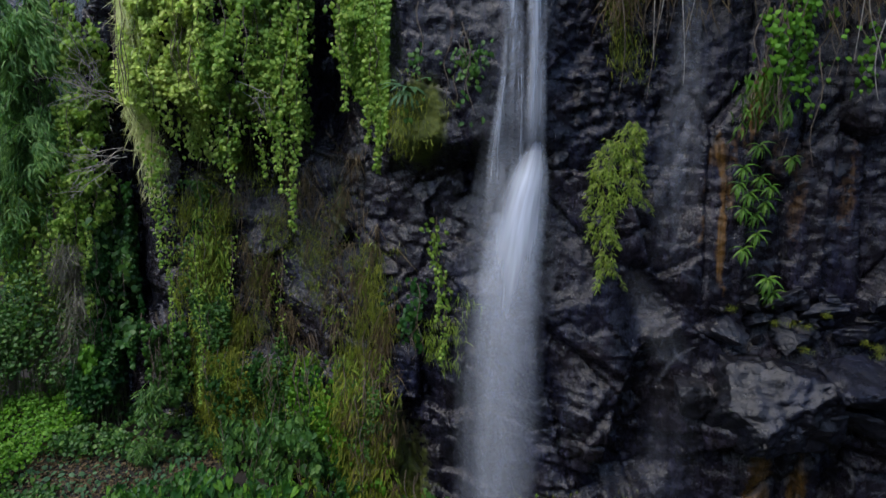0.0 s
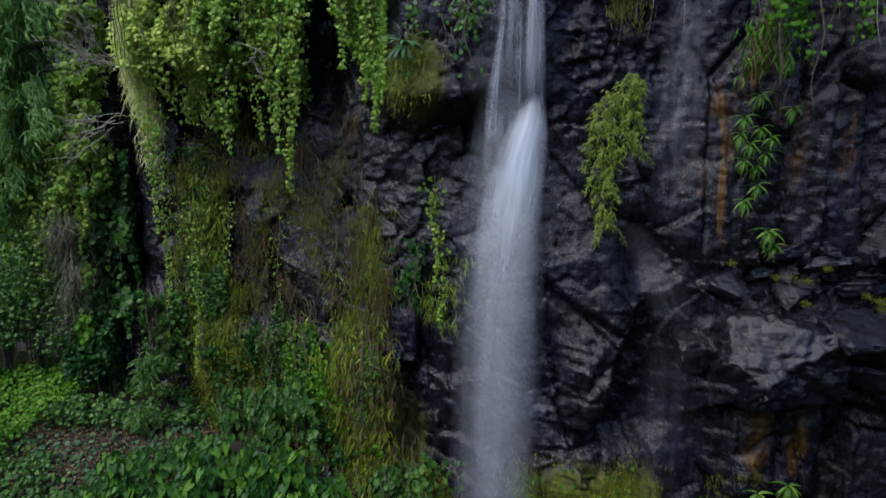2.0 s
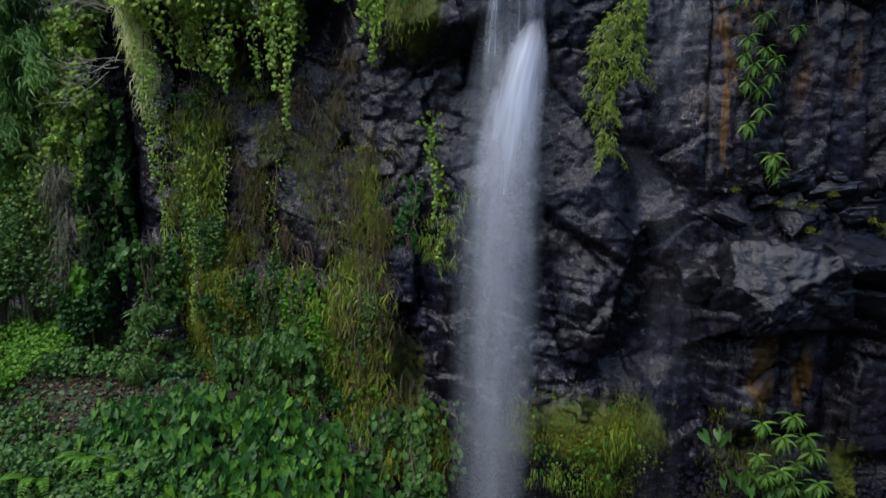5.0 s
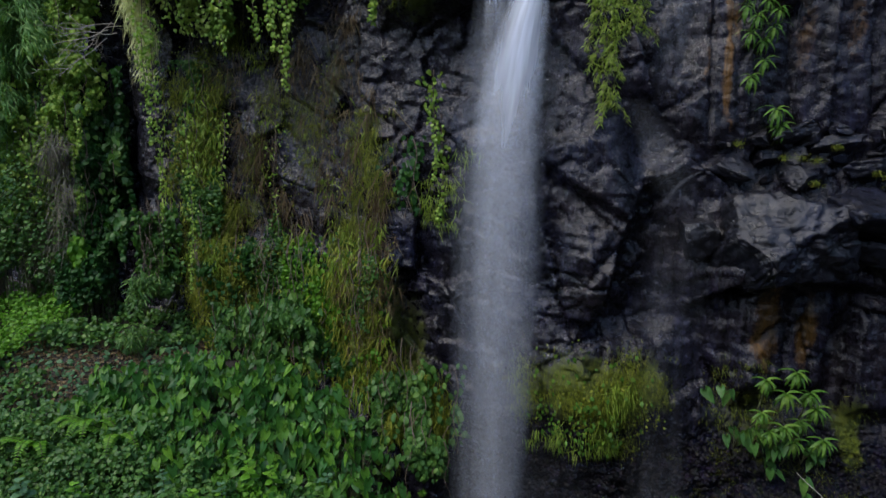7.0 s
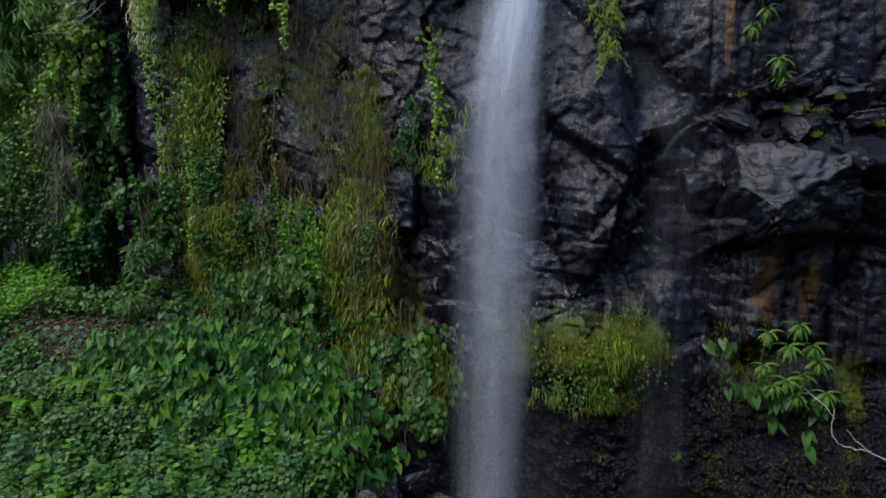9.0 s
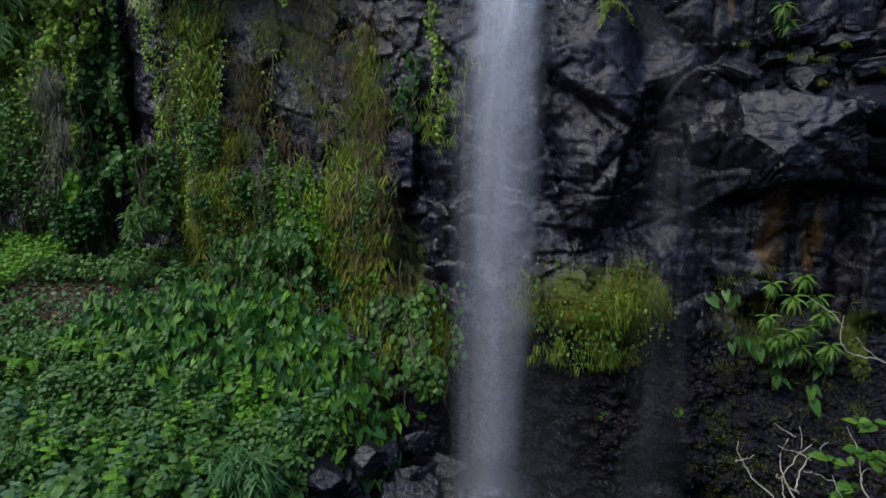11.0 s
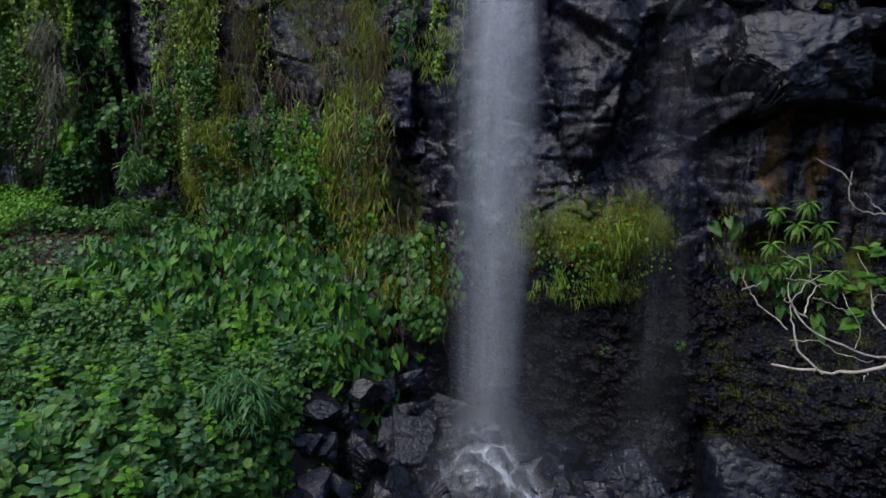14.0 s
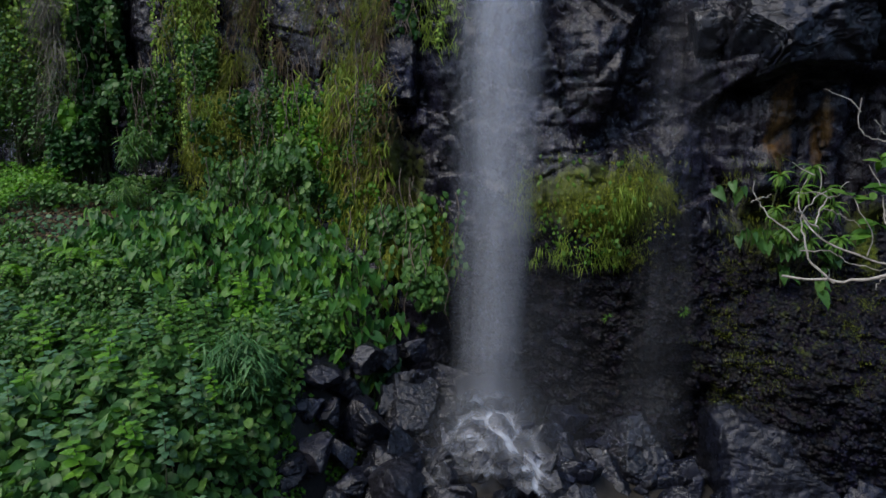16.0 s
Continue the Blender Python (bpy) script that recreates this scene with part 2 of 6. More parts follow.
def cells(x, y, s):
    """The nearest jittered cell: offset to it, distances to it and to the next, three random numbers of it."""
    i0, j0 = np.floor(x), np.floor(y)
    f1 = np.full(x.shape, 9.0)
    f2 = f1.copy()
    dx, dy, ci, cj = np.zeros_like(f1), np.zeros_like(f1), np.zeros_like(f1), np.zeros_like(f1)
    for di in (-1, 0, 1):
        for dj in (-1, 0, 1):
            i, j = i0 + di, j0 + dj
            ex, ey = x - (i + 0.1 + 0.8 * lattice(i, j, s)), y - (j + 0.1 + 0.8 * lattice(i, j, s + 7))
            d = np.hypot(ex, ey)
            near = d < f1
            f2 = np.where(near, f1, np.minimum(f2, d))
            dx, dy, ci, cj = np.where(near, ex, dx), np.where(near, ey, dy), np.where(near, i, ci), np.where(near, j, cj)
            f1 = np.where(near, d, f1)
    return dx, dy, f1, f2, lattice(ci, cj, s + 11) - 0.5, lattice(ci, cj, s + 13) - 0.5, lattice(ci, cj, s + 17) - 0.5


def step(a, b, v):
    t = np.clip((v - a) / (b - a), 0, 1)
    return t * t * (3 - 2 * t)


def bell(x, z, cx, cz, rx, rz):
    return np.exp(-(((x - cx) / rx) ** 2) - ((z - cz) / rz) ** 2)


PLAN_X = (-300, -40, -16, -12, -10, -7.5, -5, -3.4, -2, -0.8, 0.4, 1.5, 2.3, 3.5, 5, 6.6, 9, 40, 300)
PLAN_Y = (40, 30, 20.6, 19.0, 17.9, 16.1, 15.4, 14.9, 13.7, 13.0, 12.35, 11.3, 10.88, 10.8, 10.8, 10.45, 9.9, 5, -20)


def cliff_base(x, z):
    """Where the cliff's face stands, without its blocks."""
    y = sum(np.interp(x + d, PLAN_X, PLAN_Y) for d in (-0.6, -0.3, 0, 0.3, 0.6)) / 5
    y = y - 1.15 * step(-1.35, -0.7, x) * (1 - step(0.7, 2.4, x)) * step(9.0, 9.7, z)      # shelf above the lip
    y = y - 1.1 * step(-7.3, -6.4, x) * (1 - step(-3.1, -2.6, x)) * step(9.2, 11.0, z)     # overhang under the creepers
    y = y - 0.5 * step(-2.2, -1.8, x) * (1 - step(-1.2, -0.8, x)) * step(10.6, 11.6, z)
    y = y + 0.9 * bell(x, 0, -8.0, 0, 0.42, 1) * step(4.2, 5.5, z)                           # cleft beside the buttress
    y = y + 0.8 * bell(x, 0, -2.4, 0, 0.35, 1) * step(8.8, 10.2, z)                          # dark gap between the curtains
    y = y + 0.25 * step(8, 11, z) * step(2.2, 3, x) * (1 - 1.8 * step(3.8, 4.6, x))
    low = np.interp(x, (4.0, 4.35, 4.7, 5.05, 6.0, 6.9, 8.0), (3.9, 4.2, 4.5, 4.65, 4.65, 4.5, 4.3))
    y = y - 0.38 * step(4.4, 4.9, x) * (1 - step(6.0, 6.6, x)) * step(low - 0.1, low + 0.1, z) * (1 - step(5.1, 5.7, z))   # ledge that carries the large slab
    y = y - 0.4 * step(4.0, 4.6, x) * (1 - step(7.6, 9.0, x)) * step(low - 0.15, low + 0.12, z) * (1 - step(5.0, 6.7, z))  # rock shoulder
    side = 2.8 + 0.25 * (z - 4.3)
    y = y - 0.38 * step(1.9, 2.5, x) * (1 - step(side - 0.1, side + 0.05, x)) * step(3.65, 3.95, z) * (1 - step(5.0, 6.0, z))  # block by the fall
    y = y + 0.35 * step(side, side + 0.2, x) * (1 - step(3.7, 4.2, x)) * step(6.35, 6.1, z) * step(3.9, 4.4, z)      # recess below the spout
    y = y - 0.45 * step(4.85, 5.15, x) * (1 - step(6.2, 6.6, x)) * step(2.5, 2.9, z) * (1 - step(4.5, 5.0, z))      # columns in the hollow
    y = y + 0.1 * bell(x, z, 5.6, 3.6, 1.0, 0.75)                                           # hollow under the shoulder
    y = y + 0.5 * bell(x, z, 3.3, 3.9, 0.7, 0.35)
    y = y - 0.35 * bell(x, z, 2.4, 2.7, 1.3, 0.7)                                            # mossy brow
    y = y - 0.5 * step(2.2, 0.0, z) * step(1.6, 3.6, x) - 0.9 * step(1.8, -0.5, z) * step(4.2, 6.0, x)
    edge = 6.35 - 0.6 * (x - 1.8)
    y = y - 0.24 * step(1.5, 2.0, x) * (1 - step(2.9, 3.4, x)) * step(edge + 1.8, edge + 0.2, z) * step(edge - 0.1, edge + 0.12, z)   # slanting slab beside the fall
    y = y + 0.4 * bell(x, z, 3.4, 6.9, 0.42, 0.5) - 0.3 * bell(x, z - 0.48 * (x - 3.6), 3.62, 6.3, 0.3, 0.12)  # chute and its spout
    y = y - 0.35 * step(-6.2, -5.4, x) * (1 - step(-1.0, -0.7, x)) * step(4.9, 4.5, z)
    y = y - 0.8 * step(2.6, 0.6, z) * step(-6, -4, x) * (1 - step(-0.4, 0.4, x))
    return y


def cliff_face(x, z):
    y = cliff_base(x, z)
    wx, wz = x + 0.35 * fbm(x * 0.7, z * 0.7, 3, 2), z + 0.35 * fbm(x * 0.7, z * 0.7, 9, 2)
    wx, wz = wx + 0.04 * fbm(x * 4, z * 4, 23), wz + 0.04 * fbm(x * 4, z * 4, 29)
    rubble = np.clip(step(2.4, 1.6, z) * step(-0.8, 0.6, x) + 0.5 * step(9.2, 10.0, z) * step(1.6, 2.2, x) * (1 - step(3.8, 4.4, x)), 0, 1)
    slabs = np.clip(step(4.0, 4.4, x) * step(6.6, 7.2, z) + step(4.4, 4.8, x) * step(4.5, 4.1, z) * step(2.2, 2.6, z), 0, 1)
    solid = 1 - 0.75 * rubble
    calm = 1 - 0.75 * bell(x, 0, 1.25, 0, 0.75, 1) * step(8.6, 9.2, z)     # worn smooth under the water
    solid = solid * calm
    y = y + 0.7 * fbm(x * 0.35, z * 0.35, 41) * calm * (1 - 0.5 * slabs)
    plain = bell(x, z, 2.8, 6.6, 1.3, 1.0) + bell(x, z, 5.3, 5.6, 1.0, 0.7)
    solid = solid * (1 - 0.7 * np.clip(plain, 0, 1))
    dx, dz, f1, f2, a, b, c = cells(wx / 1.2 + 0.25 * wz, wz / 1.5, 5)
    y = y + solid * (1 - 0.85 * slabs) * (0.30 * a + 0.58 * b * dx + 0.5 * c * dz + 0.07 * step(0.05, 0.0, f2 - f1))
    dx, dz, f1, f2, a, b, c = cells((0.7 * x + 0.3 * wx) / 0.62, (0.5 * z + 0.5 * wz) / 3.2, 15)
    y = y + slabs * (0.55 * a + 0.6 * b * dx + 0.25 * c * dz + 0.12 * step(0.10, 0.0, f2 - f1))
    dx, dz, f1, f2, a, b, c = cells(wx / 0.46 - 0.3 * wz, wz / 0.5, 25)
    y = y + solid * (1 - 0.8 * slabs) * (0.10 * a + 0.27 * b * dx + 0.27 * c * dz + 0.03 * step(0.10, 0.0, f2 - f1)) * (0.45 + 1.2 * step(-0.1, 0.15, fbm(x * 0.8, z * 0.8, 33)))
    dx, dz, f1, f2, a, b, c = cells(wx / 0.17, wz / 0.21, 35)
    y = y + (1 - rubble) * (0.4 + 0.6 * solid) * (0.035 * a + 0.08 * b * dx + 0.08 * c * dz + 0.014 * step(0.08, 0.0, f2 - f1))
    # thin beds of lava, each broken back by its own amount
    zz = z + 0.16 * fbm(x * 0.8, z * 0.6, 71) + 0.05 * x
    zz = zz + 0.09 * (lattice(np.floor(zz / 0.6), 0 * zz, 4) - 0.5)
    bed = np.floor(zz / 0.21)
    set_back = lattice(bed, np.floor(x / 0.55 + 2.3 * lattice(bed, 0 * bed, 5)), 8) - 0.5
    bedded = 0.06 + 0.94 * np.clip(bell(x, z, 2.0, 4.6, 1.0, 1.1) + 0.4 * bell(x, z, -1.6, 6.3, 1.6, 1.6), 0, 1)
    y = y + (1 - rubble) * bedded * solid * (0.09 * set_back + 0.025 * (zz / 0.21 - bed - 0.5)) * (0.3 + 1.4 * step(-0.1, 0.15, fbm(x * 1.3, z * 1.7, 37)))
    for size, s in ((0.2, 45), (0.11, 55)):   # pebbles set in the gravelly bands
        dx, dz, f1, f2, a, b, c = cells(x / size, z / (size * 0.8), s)
        y = y - rubble * size * (0.42 * np.sqrt(np.clip(1 - (f1 / (0.5 + 0.3 * b)) ** 2, 0, 1)) * (0.7 + a) + 0.5 * a)
    return y + (0.06 + 0.12 * rubble) * fbm(x * 5, z * 5, 51, 3) + 0.35 * rubble * fbm(x * 1.4, z * 1.7, 66, 3)


def ground_height(x, y):
    bank = np.interp(y, (-600, -40, -5, 4, 7.5, 9.3, 10.9, 13.3, 15, 17.2, 20, 60), (-14, -6, -2.6, -1.3, -0.45, -0.2, 0.3, 1.65, 2.2, 2.7, 3.2, 4))
    bed = np.interp(y, (-600, -40, -5, 7, 10, 12, 60), (-16, -8, -3.6, -2.3, -1.75, -1.4, -1))
    edge = np.interp(y, (4, 7.5, 9, 11, 12), (-3.2, -2.7, -2.3, -1.2, -0.9))
    left = step(edge + 0.7, edge - 0.5, x)
    z = bed * (1 - left) + bank * left + 0.35 * step(5, 8, x) - 0.2 * step(-6, -9, x) * step(16, 12, y)
    z = z + 36 * step(-7, -36, y) + 3 * step(-14, -60, x) * step(16, 8, y)   # unseen ravine wall, added behind the eye to block the low sky
    z = z + 0.7 * bell(x, y, 0.7, 10.2, 1.5, 1.3)     # heap under the fall
    return z + 0.35 * fbm(x * 0.5, y * 0.5, 61) + 0.16 * fbm(x * 2.5, y * 2.5, 71)
# ---- end of relief ----


# ---- mesh helpers ----
def mesh_from(name, verts, faces, mat, smooth=False):
    me = bpy.data.meshes.new(name)
    verts, faces = np.asarray(verts, np.float32), np.asarray(faces, np.int32)
    k = faces.shape[1]
    me.vertices.add(len(verts))
    me.vertices.foreach_set("co", verts.ravel())
    me.loops.add(faces.size)
    me.loops.foreach_set("vertex_index", faces.ravel())
    me.polygons.add(len(faces))
    me.polygons.foreach_set("loop_start", np.arange(0, faces.size, k, dtype=np.int32))
    if smooth:
        me.polygons.foreach_set("use_smooth", np.ones(len(faces), bool))
    me.update(calc_edges=True)
    me.validate()
    if mat is not None:
        me.materials.append(mat)
    return me


def thing(name, at, label, category, group="", kind=""):
    """An Empty at a thing's base."""
    e = new(name)
    e.location = at
    e.empty_display_size = 0.1
    return tagged(e, label, category, group, kind)


def part(name, me, parent, label="", kind="", m=None):
    ob = new(name, me)
    ob.parent = parent
    if m is not None:
        ob.matrix_basis = m
    return tagged(ob, label, "", "", kind)


def grid_faces(nu, nv):
    i = np.arange(nu * nv).reshape(nu, nv)
    return np.stack([i[:-1, :-1], i[1:, :-1], i[1:, 1:], i[:-1, 1:]], -1).reshape(-1, 4)


def float_layer(me, name, values):
    me.attributes.new(name, "FLOAT", "POINT").data.foreach_set("value", np.asarray(values, np.float32).ravel())


def vector_layer(me, name, values):
    me.attributes.new(name, "FLOAT_VECTOR", "POINT").data.foreach_set("vector", np.asarray(values, np.float32).ravel())


def outward(lo, hi, fine, far):
    """Even steps from lo to hi, growing beyond them out to far."""
    grow = fine * np.cumsum(1.35 ** np.arange(1, 40))
    grow = grow[grow < far]
    return np.concatenate([(lo - grow)[::-1], np.arange(lo, hi, fine), hi + grow])


# ---- the large structure ----
xs = outward(-13.5, 8.0, 0.036, 280)
zs = np.arange(-2.6, 14.4, 0.036)
X, Z = np.meshgrid(xs, zs, indexing="ij")
Y = cliff_face(X, Z)
# the top rounds off to a plateau that runs back
back = np.array([0.1, 0.4, 1, 2.5, 6, 15, 40, 120, 400])
X = np.concatenate([X, np.repeat(xs[:, None], 9, 1)], 1)
Y = np.concatenate([Y, Y[:, -1:] + back], 1)
Z = np.concatenate([Z, 14.4 + np.repeat((0.4 + 0.6 * np.log1p(back))[None], len(xs), 0)], 1)
me = mesh_from("cliff", np.stack([X, Y, Z], -1).reshape(-1, 3), grid_faces(*X.shape)[:, ::-1], BASALT)
n1 = fbm(X * 0.8, Z * 0.45, 81) * 1.2
moss = (0.85 * bell(X, Z, 2.4, 2.6, 1.1, 0.85) + 0.5 * bell(X, Z, 3.6, 2.8, 0.4, 0.5) + 0.55 * bell(X, Z, 5.3, 2.3, 1.0, 0.7) + 0.7 * bell(X, Z, 6.85, 2.1, 0.3, 0.6) + 1.25 * bell(X, Z, -0.4, 9.9, 0.5, 0.9)
        + 0.75 * bell(X, Z, 2.95, 11.2, 0.3, 0.7) + 0.7 * bell(X, Z, -5.6, 6.0, 0.6, 3.2) + 0.25 * bell(X, Z, -4.6, 8.4, 1.3, 0.9)
        + 0.95 * bell(X, Z, -2.9, 3.4, 2.8, 1.3) + 0.15 * bell(X, Z, -3.2, 6.8, 1.6, 1.6) + 0.5 * bell(X, Z, -2.2, 8.2, 0.35, 0.9) + 0.5 * bell(X, Z, 5.9, 6.9, 0.9, 0.35)
        + 0.4 * bell(X, Z, 5.7, 0.4, 1.2, 1.4) + 0.6 * bell(X, Z, -10.5, 6, 1.6, 3) + 0.7 * bell(X, Z, -0.6, 1.8, 0.5, 0.8))
stripe = 4.62 + 0.26 * np.clip(Z - 9.1, 0, 2) + 0.3 * fbm(X * 0 + 3, Z * 1.3, 14)
rust = ((0.95 * bell(X, Z, stripe, 8.0, 0.10, 1.0) + 0.9 * bell(X, Z, stripe + 0.03, 9.6, 0.26, 1.0) + 0.5 * bell(X, Z, stripe - 0.28, 8.6, 0.09, 1.4)) * (0.25 + 1.2 * np.clip(0.5 + 2.5 * fbm(X * 7, Z * 1.6, 19), 0, 1)) + 0.48 * bell(X, Z, 5.75, 8.4, 0.18, 1.6) + 0.44 * bell(X, Z, 6.45, 8.6, 0.22, 1.3) + 0.4 * bell(X, Z, 5.3, 9.2, 0.2, 1.2) + 0.22 * bell(X, Z, 6.2, 9.2, 0.9, 1.2) + 0.30 * bell(X, Z, -2.6, 6.8, 2.2, 2.0)
        + 1.0 * bell(X, Z, 5.35, 3.8, 0.3, 0.9) + 0.8 * bell(X, Z, 6.0, 3.7, 0.14, 0.8) + 0.4 * bell(X, Z, 0.2, 11.6, 0.5, 0.8) + 0.45 * bell(X, Z, -1.2, 5.6, 0.45, 0.4))
float_layer(me, "moss", np.clip(moss + 0.5 * n1, 0, 1.2))
wet = 0.85 + 0.15 * step(-2.8, -0.6, X) + 0.35 * step(1.9, 1.0, Z) * step(0, 1.5, X) 
gravel = np.clip(step(2.4, 1.6, Z) * step(-0.8, 0.6, X) + 0.08 * step(9.2, 10.0, Z) * step(1.6, 2.2, X) * (1 - step(3.8, 4.4, X)), 0, 1)
float_layer(me, "gravel", gravel)
float_layer(me, "wet", np.clip(wet + 0.5 * n1, 0.75, 1))
float_layer(me, "rust", np.clip(rust + 0.4 * n1, 0, 1.2))
tagged(new("cliff", me), "dark wet basalt cliff with moss and orange stains", "cliff", kind="structure")

xs, ys = outward(-11, 8, 0.1, 560), outward(5.5, 19, 0.1, 560)
X, Y = np.meshgrid(xs, ys, indexing="ij")
me = mesh_from("ground", np.stack([X, Y, ground_height(X, Y)], -1).reshape(-1, 3), grid_faces(*X.shape), SOIL, True)
tagged(new("ground", me), "dark damp soil sloping down to a rocky stream bed", "ground", kind="structure")


# ---- the fall ----
def ribbon(name, parent, path, mat, label="", depth=0.3, nu=17):
    """A closed, lens-shaped body of water along path rows (x, y, z, half width, density)."""
    p = np.array(path, float)
    s = np.r_[0, np.cumsum(np.linalg.norm(np.diff(p[:, :3], axis=0), axis=1))]
    t = np.linspace(0, s[-1], max(8, int(s[-1] / 0.12)))
    c = np.stack([np.interp(t, s, p[:, k]) for k in range(5)], 1)
    for k in range(5):
        pad = np.pad(c[:, k], 3, mode="edge")
        c[:, k] = np.convolve(pad, np.ones(7) / 7, "valid")
    a = np.linspace(0, 2 * math.pi, nu * 2, endpoint=False)
    u, v = np.cos(a), np.sin(a)
    wob = 1 + 0.16 * fbm(np.repeat(t[:, None], len(a), 1) * 0.9, np.repeat(u[None], len(t), 0) * 2 + 5, 91)
    xx = c[:, 0:1] + c[:, 3:4] * u[None] * wob
    yy = c[:, 1:2] - np.minimum(depth, c[:, 3:4] * 0.8) * v[None] * wob
    zz = np.repeat(c[:, 2:3], len(a), 1)
    i = np.arange(len(t) * len(a)).reshape(len(t), len(a))
    j = np.roll(i, -1, 1)
    f = np.stack([i[:-1], j[:-1], j[1:], i[1:]], -1).reshape(-1, 4)
    me = mesh_from(name, np.stack([xx, yy, zz], -1).reshape(-1, 3), f, mat, True)
    flow = np.stack([np.repeat(u[None], len(t), 0), np.repeat(t[:, None], len(a), 1), np.repeat(c[:, 4:5], len(a), 1)], -1)
    vector_layer(me, "flow", flow.reshape(-1, 3))
    return part(name, me, parent, label)


fall = thing("waterfall", (0, 0, 0), "white waterfall dropping from a rock lip down a dark cliff", "waterfall")
ribbon("main_jet", fall, [(1.54, 11.02, 9.7, 0.10, 0.25), (1.53, 11.0, 9.42, 0.20, 0.6), (1.47, 10.96, 9.22, 0.30, 0.95), (1.36, 10.88, 8.9, 0.38, 1.0), (1.25, 10.8, 8.4, 0.44, 1.0), (1.17, 10.74, 7.9, 0.50, 0.7),
                          (1.04, 10.62, 7.0, 0.60, 0.33), (0.96, 10.52, 5.7, 0.64, 0.225), (0.92, 10.46, 4.2, 0.64, 0.165), (0.88, 10.42, 2.3, 0.60, 0.155), (0.84, 10.4, 0.4, 0.56, 0.16), (0.80, 10.38, -0.4, 0.55, 0.2), (0.80, 10.36, -0.75, 0.5, 0.0)], FALL, "dense white core of the fall", 0.3)
ribbon("veil", fall, [(1.1, 11.3, 10.2, 0.3, 0.0), (1.05, 11.15, 9.2, 0.5, 0.16), (1.05, 10.95, 8.0, 0.70, 0.28), (0.95, 10.75, 6.0, 0.80, 0.24), (0.88, 10.65, 3.5, 0.76, 0.19),
                      (0.82, 10.6, 1.0, 0.66, 0.20), (0.80, 10.5, -0.1, 0.64, 0.20), (0.80, 10.3, -0.6, 0.8, 0.22), (0.80, 10.2, -1.0, 1.0, 0.0)], VEIL, "thin spray round the core", 0.35)
for k, (x0, x1, x2, w, dens) in enumerate([(1.47, 1.46, 1.50, 0.10, 1.0), (1.40, 1.44, 1.42, 0.05, 0.55), (1.33, 1.38, 1.46, 0.05, 0.6), (1.24, 1.20, 1.30, 0.06, 0.5), (1.13, 1.08, 0.98, 0.06, 0.6),
                                           (1.05, 1.0, 0.80, 0.05, 0.5), (1.18, 1.1, 1.1, 0.05, 0.5), (0.97, 0.95, 0.75, 0.05, 0.4), (1.57, 1.60, 1.68, 0.04, 0.3), (1.28, 1.20, 1.05, 0.28, 0.10)]):
    q = np.linspace(0, 1, 13)
    z = 14.2 - q * (14.2 - (9.25 if k in (0, 1, 2) else 8.3))
    x = np.interp(q, (0, 0.6, 1), (x0, x1, x2))
    wall = np.min([cliff_face(x + e, z + f) for e in (-0.12, 0, 0.12) for f in (-0.2, 0, 0.2)], 0)
    y = np.minimum(wall - 0.05, np.interp(z, (8, 9.3, 9.9, 14.2), (10.75, 11.05, 11.3, 11.6)) - 0.02 * k)
    x = x + 0.03 * np.sin(11 * q + 2 * k) * (0.3 + q)
    rows = np.stack([x, y, z, w * (1 + 0.9 * q + 0.25 * np.sin(9 * q + k)), dens * np.clip((1 - q) / 0.15, 0, 1) * (0.75 + 0.35 * np.sin(7 * q + 3 * k))], 1)
    ribbon("strand", fall, rows, FALL if k < 2 else BROKEN, "", 0.08, 9)
ribbon("mist", fall, [(1.1, 10.1, 2.6, 1.0, 0.0), (1.2, 10.0, 1.2, 1.3, 0.02), (1.2, 9.9, 0.0, 1.6, 0.035), (1.1, 9.8, -0.9, 1.8, 0.06), (1.0, 9.7, -1.8, 2.0, 0.03)], MIST, "fine spray drifting from the foot of the fall", 0.3)

ribbon("foot_spray", fall, [(0.85, 10.1, 0.3, 0.6, 0.0), (0.85, 9.95, -0.3, 0.8, 0.05), (0.75, 9.8, -0.75, 1.0, 0.09), (0.75, 9.55, -1.2, 1.2, 0.06), (0.85, 9.3, -1.7, 1.3, 0.0)], MIST, "spray thrown up where the water strikes", 0.25)
trickle = thing("trickle", (0, 0, 0), "thin side trickle running down wet dark rock", "waterfall")
ribbon("mist", trickle, [(3.4, 10.0, 0.9, 0.4, 0.0), (3.35, 9.95, 0.2, 0.6, 0.025), (3.25, 9.85, -0.6, 0.7, 0.035), (3.2, 9.75, -1.3, 0.8, 0.02)], MIST, "faint spray below the trickle", 0.15, 9)
ribbon("upper_veil", trickle, [(3.9, 10.65, 13.5, 0.2, 0.12), (3.86, 10.6, 11.5, 0.3, 0.13), (3.8, 10.6, 10, 0.42, 0.13), (3.75, 10.55, 8.6, 0.42, 0.07), (3.65, 10.6, 7.4, 0.4, 0.0)], BROKEN, "", 0.06, 9)
ribbon("chute", trickle, [(3.0, 10.45, 7.6, 0.2, 0.0), (3.2, 10.4, 7.2, 0.30, 0.04), (3.45, 10.32, 6.7, 0.4, 0.06), (3.6, 10.25, 6.35, 0.4, 0.05), (3.7, 10.2, 5.9, 0.4, 0.0)], VEIL, "", 0.04, 9)
